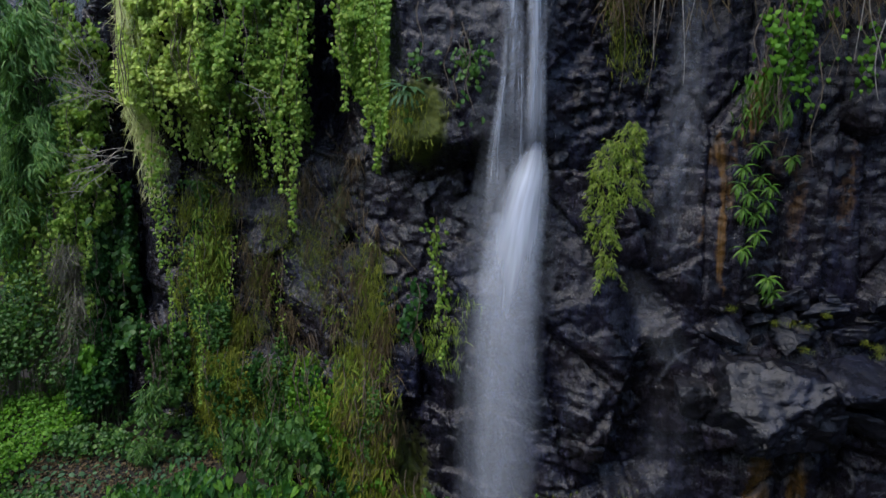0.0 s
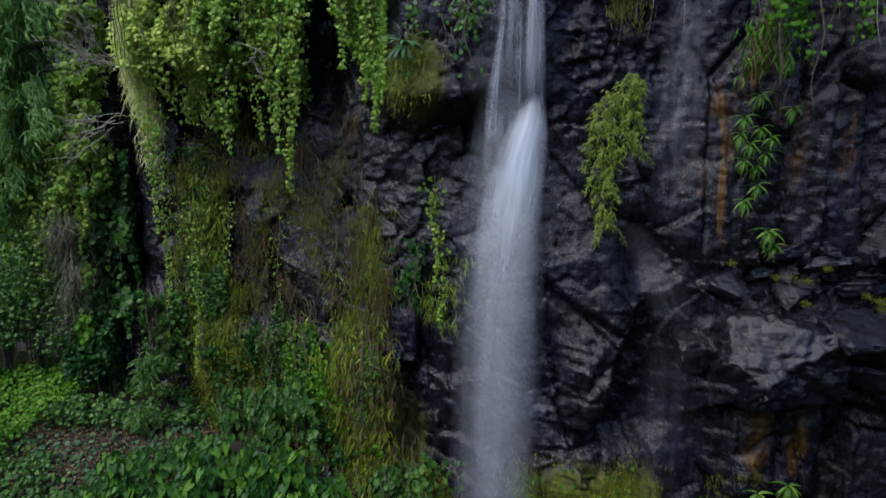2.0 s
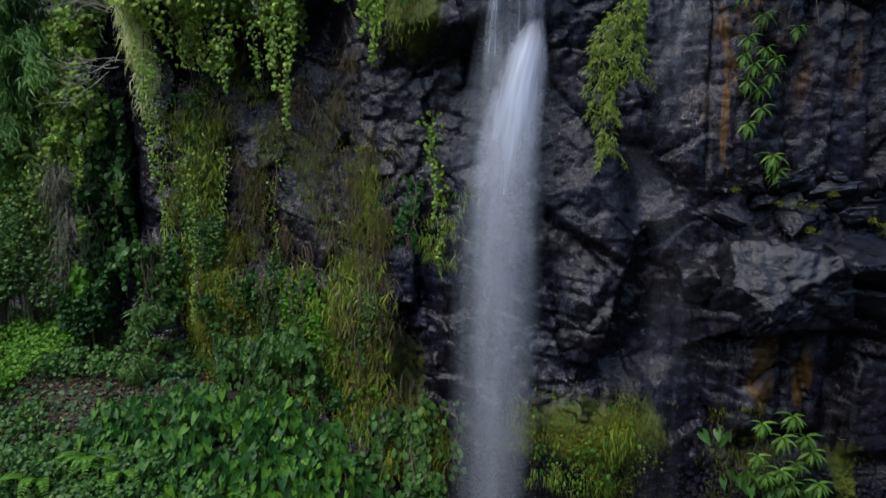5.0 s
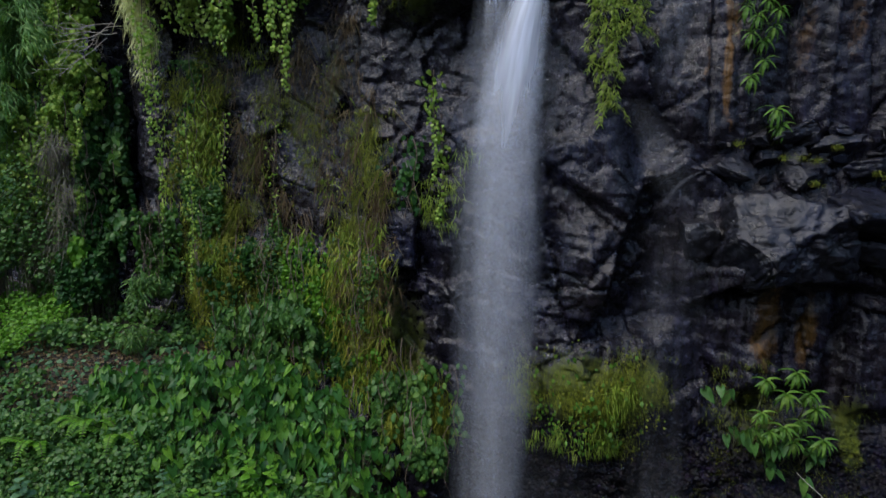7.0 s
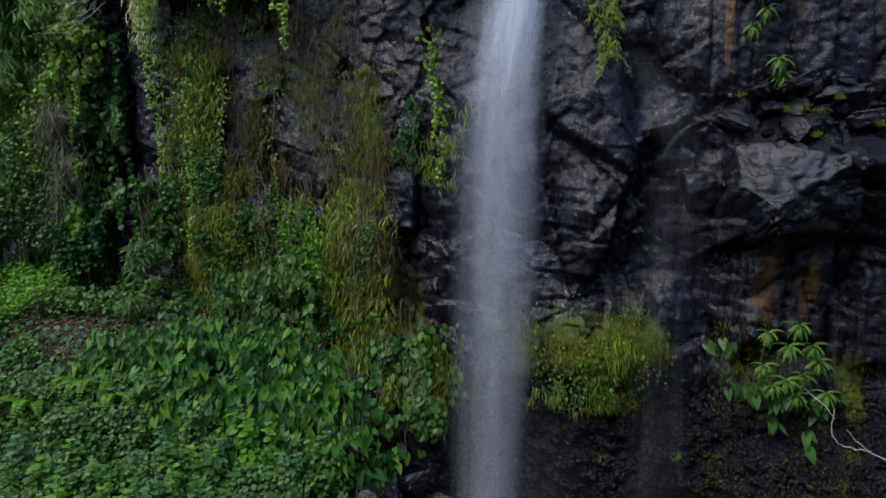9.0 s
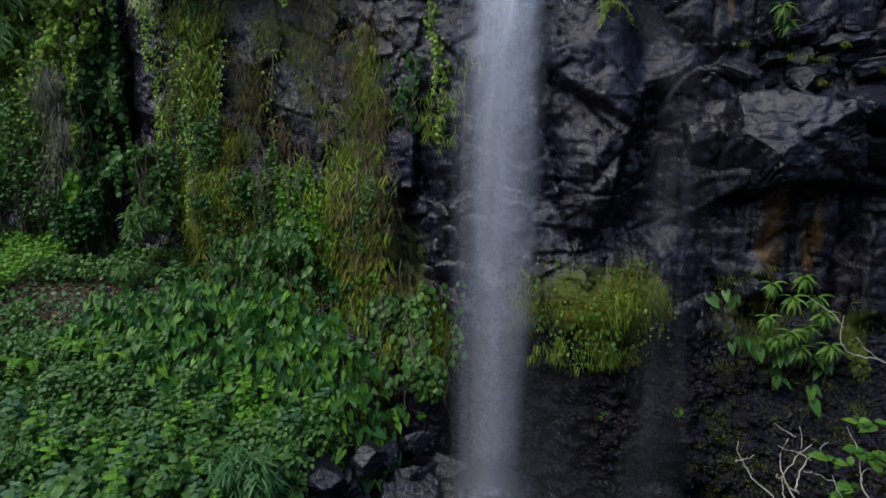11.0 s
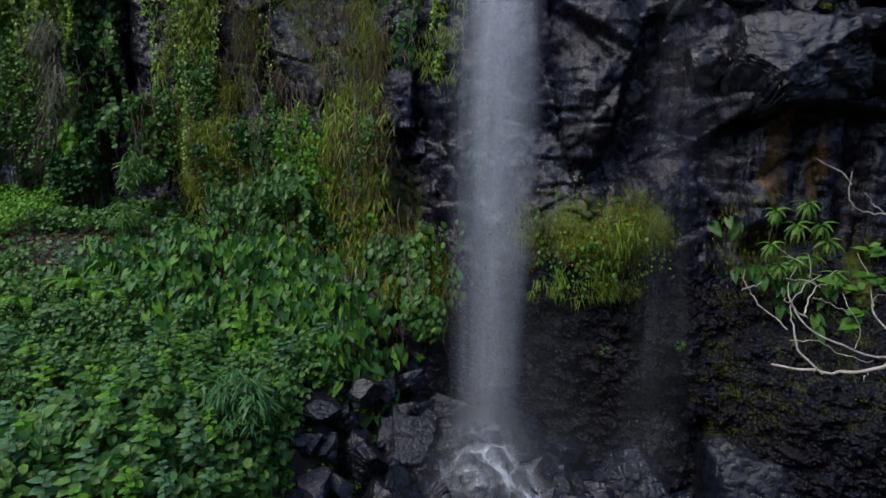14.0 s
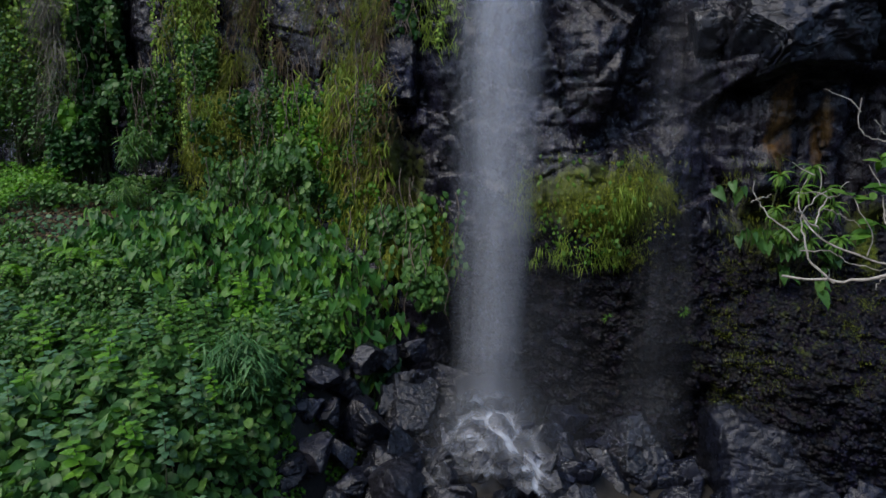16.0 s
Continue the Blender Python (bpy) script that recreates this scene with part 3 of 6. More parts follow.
for x0, w, dens in ((3.55, 0.6, 0.022), (3.4, 0.25, 0.012), (3.78, 0.15, 0.012)):
    q = np.linspace(0, 1, 12)
    rows = np.stack([x0 - 0.15 * q + 0.04 * np.sin(6 * q + 9 * x0), 9.95 - 0.2 * q, 6.15 - 6.3 * q, w * (0.7 + 0.5 * q + 0.2 * np.sin(8 * q + 5 * x0)), dens * np.clip(4 * q, 0, 1) * np.clip(6 * (1 - q), 0, 1) * (0.75 + 0.5 * np.sin(10 * q + 7 * x0))], 1)
    ribbon("streak", trickle, rows, VEIL, "", 0.06, 9)
ribbon("spout", trickle, [(4.05, 9.95, 6.42, 0.04, 0.0), (3.85, 9.9, 6.38, 0.05, 0.12), (3.6, 9.88, 6.26, 0.06, 0.12), (3.42, 9.86, 6.14, 0.06, 0.06), (3.36, 9.85, 6.0, 0.06, 0.03), (3.3, 9.84, 5.7, 0.06, 0.0)], VEIL, "", 0.04, 9)


# ---- boulders ----
def unit(v):
    return v / np.maximum(np.linalg.norm(v, axis=-1, keepdims=True), 1e-6)


def boulder_mesh(name, seed, size, mat=BOULDER, detail=5, cuts=26, rough=0.06):
    """A broken block: a ball cut by planes, with a rough skin."""
    rng = np.random.default_rng(seed)
    bm = bmesh.new()
    bmesh.ops.create_icosphere(bm, subdivisions=detail, radius=1)
    p = np.array([v.co for v in bm.verts])
    faces = np.array([[v.index for v in f.verts] for f in bm.faces])
    bm.free()
    for _ in range(cuts):
        n = rng.normal(size=3)
        n /= np.linalg.norm(n)
        over = np.clip(p @ n - rng.uniform(0.42, 0.8), 0, None)
        p = p - over[:, None] * n
    d = fbm(p[:, 0] * 2.2 + seed, p[:, 2] * 2.2 + p[:, 1] * 1.7, seed, 5)
    p = p * (1 + (rough * 3) * d[:, None])
    for scale, amp in ((2.2, 1.5), (5.0, 0.8)):
        e = cells(p[:, 0] * scale + seed + 0.4 * d, p[:, 2] * scale + p[:, 1] * scale * 0.7, seed)
        p = p * (1 + rough * amp * (e[4] + e[5] * e[0] * 1.5 + e[6] * e[1] * 1.5 - 0.6 * step(0.08, 0.0, e[3] - e[2])))[:, None]
    p *= np.array(size)
    return mesh_from(name, p, faces, mat)


def slab_mesh(seed):
    """A squared-off block of broken rock: six main planes and a few chipped corners."""
    rng = np.random.default_rng(seed)
    bm = bmesh.new()
    bmesh.ops.create_icosphere(bm, subdivisions=5, radius=1.5)
    p = np.array([v.co for v in bm.verts])
    faces = np.array([[v.index for v in f.verts] for f in bm.faces])
    bm.free()
    for k in range(15):
        n = rng.normal(size=3)
        if k < 6:
            n = 0.3 * n + np.eye(3)[k % 3] * (6 if k < 3 else -6) * 0.3
        n /= np.linalg.norm(n)
        over = np.clip(p @ n - (rng.uniform(0.6, 0.75) if k < 6 else rng.uniform(0.75, 1.0)), 0, None)
        p = p - over[:, None] * n
    d = fbm(p[:, 0] * 2.4 + seed, p[:, 2] * 2.4 + p[:, 1] * 2, seed, 5)
    e = cells(p[:, 0] * 2.6 + seed + 0.5 * d, p[:, 1] * 2.6 + p[:, 2] * 2.1, seed)
    p = p * (1 + 0.16 * d + 0.09 * (e[4] + 1.3 * e[5] * e[0] + 1.3 * e[6] * e[1] - 0.8 * step(0.06, 0.0, e[3] - e[2])))[:, None]
    e = cells(p[:, 0] * 5.5 + seed + d, p[:, 1] * 5.5 + p[:, 2] * 4.5, seed + 3)
    p = p * (1 + 0.04 * (e[4] + 1.3 * e[5] * e[0] + 1.3 * e[6] * e[1] - 0.8 * step(0.08, 0.0, e[3] - e[2])))[:, None]
    return mesh_from("boulder", p, faces, BOULDER)


SLABS = [slab_mesh(140 + k) for k in range(5)]
ROCKS = [boulder_mesh("boulder", 100 + k, (1, 1, 1)) for k in range(6)]
WET_ROCKS = [boulder_mesh("boulder", 120 + k, (1, 1, 1), WET_SHADED_ROCK, 5, 20, 0.06) for k in range(6)]


def hewn_mesh(seed, planes, reach, mat=BOULDER, rough=1.0):
    """A broken block between the planes given (normal, distance), with a fractured skin."""
    bm = bmesh.new()
    bmesh.ops.create_icosphere(bm, subdivisions=6, radius=reach)
    p = np.array([v.co for v in bm.verts])
    faces = np.array([[v.index for v in f.verts] for f in bm.faces])
    bm.free()
    for _ in range(2):
        for n, d in planes:
            n = np.array(n) / np.linalg.norm(n)
            p = p - np.clip(p @ n - d, 0, None)[:, None] * n
    out = unit(p)
    d = fbm(p[:, 0] * 2.0 + seed, p[:, 2] * 2.0 + p[:, 1] * 1.6, seed, 5)
    p = p + out * 0.16 * rough * d[:, None]
    for scale, amp in ((2.6, 0.11), (6.0, 0.055), (13.0, 0.014)):
        e = cells(p[:, 0] * scale + 0.7 * d + seed, (p[:, 2] * 1.4 + p[:, 1] * 0.8) * scale, seed)
        p = p + out * (amp * rough * (e[4] + 1.3 * e[5] * e[0] + 1.3 * e[6] * e[1] - 0.5 * step(0.07, 0.0, e[3] - e[2])))[:, None]
    return mesh_from("boulder", p, faces, mat)


def boulder(at, size, turn, k, label, group=""):
    kinds = WET_ROCKS if "wet" in label else SLABS if "slab" in label or "stone" in label or "block" in label else ROCKS
    ob = new("boulder", kinds[k % len(kinds)])
    ob.matrix_basis = pose(*at, *turn) @ Matrix.Diagonal((*size, 1))
    return tagged(ob, label, "boulder", group)
WET = "wet dark grey basalt boulder lying in the stream bed"
DRY = "bluish grey broken basalt boulder with sharp facets"
# the overhanging shoulder
slab = new("boulder", hewn_mesh(5, [((-0.26, -0.74, 0.62), 0.46), ((0.22, -0.94, -0.2), 0.68), ((0.1, -0.15, -1), 0.84), ((-0.85, -0.35, -0.4), 0.80), ((-1, 0, 0.2), 0.78), ((0.95, -0.2, 0.2), 0.95), ((0.12, 0.0, 0.98), 0.52)], 1.65))
slab.location = (5.3, 10.2, 5.43)
tagged(slab, "large bluish grey slab of basalt jutting from the cliff", "boulder")
boulder((6.55, 9.95, 5.75), (0.8, 0.7, 0.34), (20, 4, 12), 1, "bluish grey slab of basalt lying on the shoulder", "slabs of the rock shoulder")
for k, (x, z, sx, sz, rx, ry) in enumerate([(4.75, 6.45, 0.42, 0.16, 30, 28), (5.35, 6.55, 0.36, 0.14, 22, 12), (5.9, 6.35, 0.42, 0.2, 26, -6), (6.3, 6.75, 0.5, 0.16, 24, 8), (4.25, 5.3, 0.4, 0.42, 12, -20), (6.9, 6.4, 0.5, 0.2, 20, 0), (6.75, 5.15, 0.45, 0.3, 8, 10), (5.75, 6.95, 0.4, 0.16, 22, 15)]):
    y = float(cliff_face(np.array([x]), np.array([z]))[0])
    boulder((x, y - 0.02, z), (sx, 0.4, sz), (rx, ry, 25 * (k % 3) - 25 + 180 * (k % 2)), k, "bluish grey slab of basalt lying on the shoulder", "slabs of the rock shoulder")
rng = np.random.default_rng(31)
for k in range(46):
    x, z = rng.uniform(4.5, 7.2), rng.uniform(6.25, 7.0)
    z += 0.12 * (x - 5.8)
    r = rng.uniform(0.05, 0.17)
    y = float(cliff_face(np.array([x]), np.array([z]))[0])
    boulder((x, y - 0.2 * r, z), (r * rng.uniform(1, 1.9), r, r * rng.uniform(0.5, 0.9)), (rng.uniform(0, 40), rng.uniform(-15, 25), rng.uniform(0, 360)), k, "angular grey stone lying on the rock shoulder", "stones on the rock shoulder")
boulder((1.92, 11.2, 9.25), (0.28, 0.3, 0.24), (0, 10, 30), 4, "wet dark rock knob beside the lip of the fall")
boulder((1.2, 11.55, 9.55), (0.35, 0.35, 0.2), (0, -10, 0), 5, "wet dark rock at the lip of the fall")
# foot of the cliff
for k, (x, y, z, r) in enumerate([(-0.35, 10.75, -0.45, 0.5), (-0.95, 10.75, -0.05, 0.42), (-1.55, 10.3, -0.35, 0.4), (-0.3, 10.2, -1.0, 0.42), (-1.05, 9.75, -0.85, 0.42), (-1.45, 9.5, -1.15, 0.36), (-0.9, 9.3, -1.35, 0.4),
                                  (-0.25, 9.6, -1.45, 0.36), (-1.7, 9.7, -0.62, 0.34), (-2.1, 8.9, -1.15, 0.36), (-1.45, 8.7, -1.5, 0.36), (1.75, 10.2, -1.35, 0.42), (2.2, 9.7, -1.6, 0.4), (2.05, 10.5, -1.0, 0.45), (1.5, 9.5, -1.75, 0.34),
                                  (3.0, 10.1, -1.3, 0.45), (3.9, 9.8, -1.35, 0.42), (0.1, 8.5, -2.0, 0.5), (0.9, 8.2, -2.2, 0.55), (1.7, 8.6, -2.1, 0.5), (2.5, 8.9, -2.0, 0.5), (3.3, 9.0, -1.9, 0.5), (4.0, 8.8, -1.9, 0.45), (-0.9, 8.4, -1.8, 0.5), (-1.8, 8.3, -1.5, 0.42), (5.9, 8.8, -1.8, 0.6), (3.2, 9.5, -1.6, 0.4), (1.9, 9.9, -1.75, 0.55), (2.6, 9.4, -1.8, 0.6), (2.3, 10.2, -1.5, 0.5), (3.6, 9.4, -1.75, 0.5), (0.0, 9.0, -1.85, 0.5), (-0.6, 9.9, -1.3, 0.5), (-1.3, 9.1, -1.45, 0.5), (4.3, 9.3, -1.7, 0.4), (-0.55, 11.3, -0.1, 0.5), (0.2, 11.2, -0.7, 0.5), (1.4, 11.0, -0.9, 0.45)]):
    boulder((x, y, z - (0.38 if x > 2.4 else 0)), (r * (0.8 + 0.9 * ((k * 7) % 5) / 5), r, r * (0.55 + 0.6 * ((k * 3) % 7) / 7)), (15 * (k % 5) - 30, 17 * (k % 4) - 25, 53 * k), k, WET, "boulders at the foot of the fall")
for at, size, turn, k, label in [
    ((3.45, 9.9, -1.95), (0.4, 0.4, 0.45), (0, 10, 40), 5, WET),
    ((-1.85, 9.95, -0.02), (0.5, 0.38, 0.2), (5, 8, 10), 0, "flat dark basalt boulder at the edge of the plants"), ((-1.2, 10.35, 0.1), (0.34, 0.34, 0.34), (30, 20, 50), 1, WET),
    ((-0.75, 10.55, -0.75), (0.55, 0.45, 0.42), (0, 25, 10), 2, WET), ((-1.85, 9.25, -1.0), (0.36, 0.4, 0.3), (10, -5, 30), 3, DRY),
    ((-0.62, 8.85, -1.4), (0.42, 0.45, 0.45), (20, 0, 70), 4, DRY), ((-1.35, 10.0, -0.75), (0.3, 0.35, 0.4), (0, 40, 10), 5, WET),
    ((0.15, 8.9, -1.75), (0.4, 0.4, 0.3), (0, 0, 20), 1, WET), ((1.1, 8.5, -1.95), (0.45, 0.4, 0.3), (0, 10, 60), 2, WET),
    ((1.9, 9.2, -1.9), (0.4, 0.4, 0.28), (10, 0, 80), 0, WET), ((6.4, 9.2, -1.75), (0.6, 0.5, 0.5), (0, 15, 100), 3, WET)]:
    boulder(at, tuple(1.35 * v for v in size), turn, k, label, "boulders at the foot of the fall")
for at, seed, reach_m, planes, label in [
    ((5.12, 9.85, -1.4), 11, 1.45, [((0.1, -0.3, 0.95), 0.66), ((-0.12, -0.92, 0.38), 0.5), ((-1, -0.15, 0.1), 0.78), ((0.85, -0.35, 0.4), 0.82), ((-0.6, -0.3, 0.75), 0.85)], "large blocky dark basalt boulder at the cliff's foot"),
    ((2.62, 9.85, -1.75), 12, 1.0, [((-0.3, -0.82, 0.5), 0.22), ((0.72, -0.35, 0.6), 0.3), ((-1, 0.1, 0.12), 0.34), ((0.2, 0.8, 0.5), 0.3)], "pointed dark slab standing beside the splash"),
    ((3.2, 10.2, -1.4), 13, 0.6, [((0.1, -0.8, 0.5), 0.34), ((-0.8, -0.4, 0.4), 0.4), ((0.7, -0.3, 0.6), 0.42)], "domed dark boulder with a thin film of water"),
    ((-0.7, 9.3, -1.5), 14, 0.7, [((-0.2, -0.7, 0.65), 0.36), ((0.8, -0.4, 0.4), 0.42), ((-0.8, -0.3, 0.5), 0.42), ((0.3, 0, 1), 0.42)], "grey weathered basalt boulder in the stream bed"),
    ((0.38, 9.55, -1.45), 15, 0.55, [((0.05, -0.35, 0.93), 0.22), ((0.3, -0.9, 0.1), 0.3), ((1, -0.2, 0), 0.34), ((-0.8, -0.5, 0.2), 0.36)], "flat-topped wet boulder under the splash"),
    ((-0.5, 10.4, -0.75), 16, 0.6, [((0.2, -0.6, 0.78), 0.26), ((-0.7, -0.5, 0.5), 0.36), ((0.8, -0.5, 0.2), 0.45)], "smooth wet dark boulder beside the splash")]:
    ob = new("boulder", hewn_mesh(seed, planes, reach_m, WET_SHADED_ROCK, 0.5))
    ob.location = at
    tagged(ob, label, "boulder", "boulders at the foot of the fall")
rng = np.random.default_rng(8)
for k in range(120):
    x, y = rng.uniform(-2.4, 4.6), rng.uniform(7.8, 11.2)
    if y > float(np.interp(x, (-2.2, -0.5, 2.6), (10.3, 11.4, 10.4))) or (-0.3 < x < 1.8 and y > 9.0):
        continue
    s = rng.uniform(0.12, 0.34)
    z = float(ground_height(np.array([x]), np.array([y]))[0])
    boulder((x, y, z + 0.3 * s), (s * rng.uniform(0.8, 1.4), s, s * rng.uniform(0.6, 1)), tuple(rng.uniform(-40, 40, 3)), k, WET, "stones round the splash")


# ---- the splash: a heap of stones with white water running in between ----
def heap(x, y):
    return -0.62 - 0.40 * np.clip(10.45 - y, -0.4, 3) - 0.22 * ((x - 0.8) / 0.9) ** 2


CELL = 0.36
for i in range(-2, 7):
    for j in range(22, 31):
        ii, jj = np.array([float(i)]), np.array([float(j)])
        x = float((i + 0.1 + 0.8 * lattice(ii, jj, 77)[0]) * CELL)
        y = float((j + 0.1 + 0.8 * lattice(ii, jj, 84)[0]) * CELL)
        if not (-0.4 < x < 2.1 and 8.3 < y < 11.0):
            continue
        r = 0.82 * CELL * (0.75 + 0.5 * lattice(ii, jj, 95)[0])
        boulder((x, y, float(heap(x, y)) - 0.5 * r), (r * 1.05, r, r * 0.85), (40 * i, 25 * j, 60 * (i + j)), i + j, WET, "stones under the splash")
gx, gy = np.meshgrid(np.arange(-0.3, 1.9, 0.02), np.arange(8.5, 10.95, 0.02), indexing="ij")
dx, dy, f1, f2, a, b, c = cells(gx / CELL + 0.12 * fbm(gx * 5, gy * 5, 3), gy / CELL + 0.12 * fbm(gx * 5, gy * 5, 6), 77)
gz = heap(gx, gy) + 0.12 * np.clip(0.5 - (f2 - f1), -0.4, 0.5) * -1 + 0.05 * fbm(gx * 6, gy * 6, 5) + 0.10
middle = 0.78 + 0.30 * (10.4 - gy) * 0.6
reach_ = np.exp(-(((gx - middle) / (0.55 + 0.12 * (10.4 - gy))) ** 4)) * step(8.6, 9.6, gy) * (1 - step(10.5, 10.9, gy))
down = 10.5 - gy
border = np.exp(-(((f2 - f1) / (0.22 + 0.20 * fbm(gx * 4, gy * 4, 17))) ** 2))      # the gaps between the stones
dens = reach_ * 0.07
for x0, drift, wide, power, k in ((0.62, 0.05, 0.24, 0.7, 1), (0.80, 0.32, 0.22, 0.95, 2), (1.0, 0.30, 0.16, 0.8, 3), (0.42, -0.25, 0.16, 0.5, 4)):
    line = x0 + drift * down + 0.12 * np.sin(3.1 * down + 1.7 * k)
    near = np.exp(-(((gx - line) / wide) ** 2)) * step(8.55, 9.0, gy) * (1 - step(10.45, 10.8, gy))
    dens = dens + 0.8 * power * near * (0.16 + 0.84 * border) * np.clip(0.6 + 1.8 * fbm(gx * 3, gy * 2, 12 + k), 0, 1)
me = mesh_from("splash", np.stack([gx, gy, gz], -1).reshape(-1, 3), grid_faces(*gx.shape), FOAM, True)
vector_layer(me, "flow", np.stack([0 * gx, gx * 2 + gy, np.clip(dens, 0, 0.9)], -1).reshape(-1, 3))
part("splash", me, fall, "white water running between dark stones")


# ---- foliage: templates and helpers ----
def blade_form(rows):
    """A leaf from its half outline: rows of (half width, along, lift of the edge, lift of the rib). Folded at the rib."""
    v, f = [], []
    for w, y, ze, zr in rows:
        v += [(0, y, zr), (-w, y - 0.02, ze), (w, y - 0.02, ze)]
    for k in range(len(rows) - 1):
        a, b = 3 * k, 3 * k + 3
        f += [(a, b, a + 1), (b, b + 1, a + 1), (a, a + 2, b), (b, a + 2, b + 2)]
    return np.array(v, float), np.array(f)


HEART = blade_form([(0.20, -0.16, 0.03, 0.02), (0.42, 0.05, 0.05, -0.01), (0.40, 0.35, 0.03, -0.05), (0.22, 0.72, -0.04, -0.10), (0.0, 1.0, -0.2, -0.2)])
OVATE = blade_form([(0.02, 0.0, 0.0, 0.0), (0.28, 0.28, 0.05, -0.01), (0.24, 0.6, 0.0, -0.05), (0.0, 1.0, -0.16, -0.16)])
LANCE = blade_form([(0.02, 0.0, 0.0, 0.0), (0.075, 0.35, 0.02, 0.0), (0.055, 0.72, -0.14, -0.16), (0.0, 1.0, -0.42, -0.42)])
SMALL = blade_form([(0.05, 0.0, 0.0, 0.0), (0.36, 0.45, 0.04, -0.04), (0.0, 1.0, -0.1, -0.1)])
IVY = blade_form([(0.26, -0.1, 0.03, 0.0), (0.40, 0.25, 0.03, -0.04), (0.0, 1.0, -0.16, -0.16)])
GRASS = blade_form([(0.022, 0.0, 0.0, 0.0), (0.02, 0.45, 0.03, 0.02), (0.0, 1.0, -0.1, -0.1)])


def leaf_mesh(name, form, at, along, normal, size, mat):
    """Many leaves in one mesh: each at a place, with its tip along and its face to normal."""
    v, f = form
    d = unit(np.asarray(along, float))
    n = np.asarray(normal, float)
    n = unit(n - (n * d).sum(-1, keepdims=True) * d)
    r = np.cross(d, n)
    s = np.asarray(size, float)[:, None, None]
    p = np.asarray(at, float)[:, None] + s * (v[None, :, 0:1] * r[:, None] + v[None, :, 1:2] * d[:, None] + v[None, :, 2:3] * n[:, None])
    k = len(v)
    faces = (f[None] + (np.arange(len(p)) * k)[:, None, None]).reshape(-1, 3)
    return mesh_from(name, p.reshape(-1, 3), faces, mat)


def tubes_mesh(name, lines, mat, sides=5):
    """Round, tapering stems: lines of (points, radius at the start, radius at the end)."""
    vs, fs, base = [], [], 0
    a = np.linspace(0, 2 * math.pi, sides, endpoint=False)
    for pts, r0, r1 in lines:
        p = np.asarray(pts, float)
        d = unit(np.gradient(p, axis=0))
        side = np.cross(d, np.where(np.abs(d[:, 2:3]) > 0.9, (1.0, 0, 0), (0, 0, 1.0)))
        side = unit(side)
        up = np.cross(side, d)
        r = np.linspace(r0, r1, len(p))[:, None, None]
        ring = p[:, None] + r * (np.cos(a)[None, :, None] * side[:, None] + np.sin(a)[None, :, None] * up[:, None])
        i = np.arange(len(p) * sides).reshape(len(p), sides) + base
        j = np.roll(i, -1, 1)
        fs.append(np.stack([i[:-1], j[:-1], j[1:], i[1:]], -1).reshape(-1, 4))
        vs.append(ring.reshape(-1, 3))
        base += len(p) * sides
    return mesh_from(name, np.concatenate(vs), np.concatenate(fs), mat, True)


def bend(points, n=14, rng=None, wobble=0.0):
    """A smooth line through a few points."""
    p = np.array(points, float)
    t = np.linspace(0, len(p) - 1, n)
    out = np.stack([np.interp(t, np.arange(len(p)), p[:, k]) for k in range(3)], 1)
    pad = np.pad(out, ((2, 2), (0, 0)), mode="edge")
    sm = sum(pad[k:k + n] for k in range(5)) / 5
    sm[0], sm[-1] = out[0], out[-1]
    if rng is not None:
        sm[1:] += np.cumsum(rng.normal(0, wobble, (n - 1, 3)), 0)
    return sm


def face_at(x, z):
    return cliff_face(np.asarray(x, float), np.asarray(z, float))


def floor_at(x, y):
    return ground_height(np.asarray(x, float), np.asarray(y, float))


CREEPER = leaf_material("creeper_leaf", [(0.0, (0.070, 0.155, 0.025)), (0.45, (0.175, 0.300, 0.050)), (0.85, (0.320, 0.430, 0.090)), (1.0, (0.40, 0.37, 0.07))], 0.45, 0.38)
GREENISH = leaf_material("green_creeper_leaf", [(0.0, (0.05, 0.13, 0.02)), (0.45, (0.135, 0.26, 0.04)), (0.9, (0.25, 0.37, 0.07)), (1.0, (0.36, 0.34, 0.07))], 0.45, 0.35)
# Brighter, yellower CREEPER: light on the curtain's left side is in the colour.
LIT_YELLOWISH = leaf_material("lit_yellowish_creeper_leaf", [(0.0, (0.14, 0.22, 0.04)), (0.45, (0.36, 0.47, 0.10)), (0.85, (0.58, 0.64, 0.19)), (1.0, (0.62, 0.55, 0.16))], 0.45, 0.35)
PALE = leaf_material("pale_grass", [(0.0, (0.28, 0.31, 0.13)), (0.5, (0.52, 0.55, 0.27)), (1.0, (0.78, 0.75, 0.52))], 0.6)
TARO = leaf_material("broad_leaf", [(0.0, (0.009, 0.038, 0.012)), (0.5, (0.029, 0.103, 0.018)), (0.945, (0.105, 0.23, 0.022)), (0.975, (0.44, 0.29, 0.03))], 0.40, 0.28, 0.3)
SHRUB = leaf_material("shrub_leaf", [(0.0, (0.018, 0.056, 0.015)), (0.55, (0.045, 0.116, 0.026)), (0.95, (0.105, 0.195, 0.036)), (1.0, (0.17, 0.20, 0.03))], 0.38)
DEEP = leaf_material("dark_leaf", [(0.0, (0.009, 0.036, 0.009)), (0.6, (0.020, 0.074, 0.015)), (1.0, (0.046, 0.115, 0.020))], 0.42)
BAMBOO = leaf_material("feathery_leaf", [(0.0, (0.055, 0.130, 0.048)), (0.6, (0.130, 0.255, 0.085)), (1.0, (0.28, 0.41, 0.14))], 0.5, 0.45)
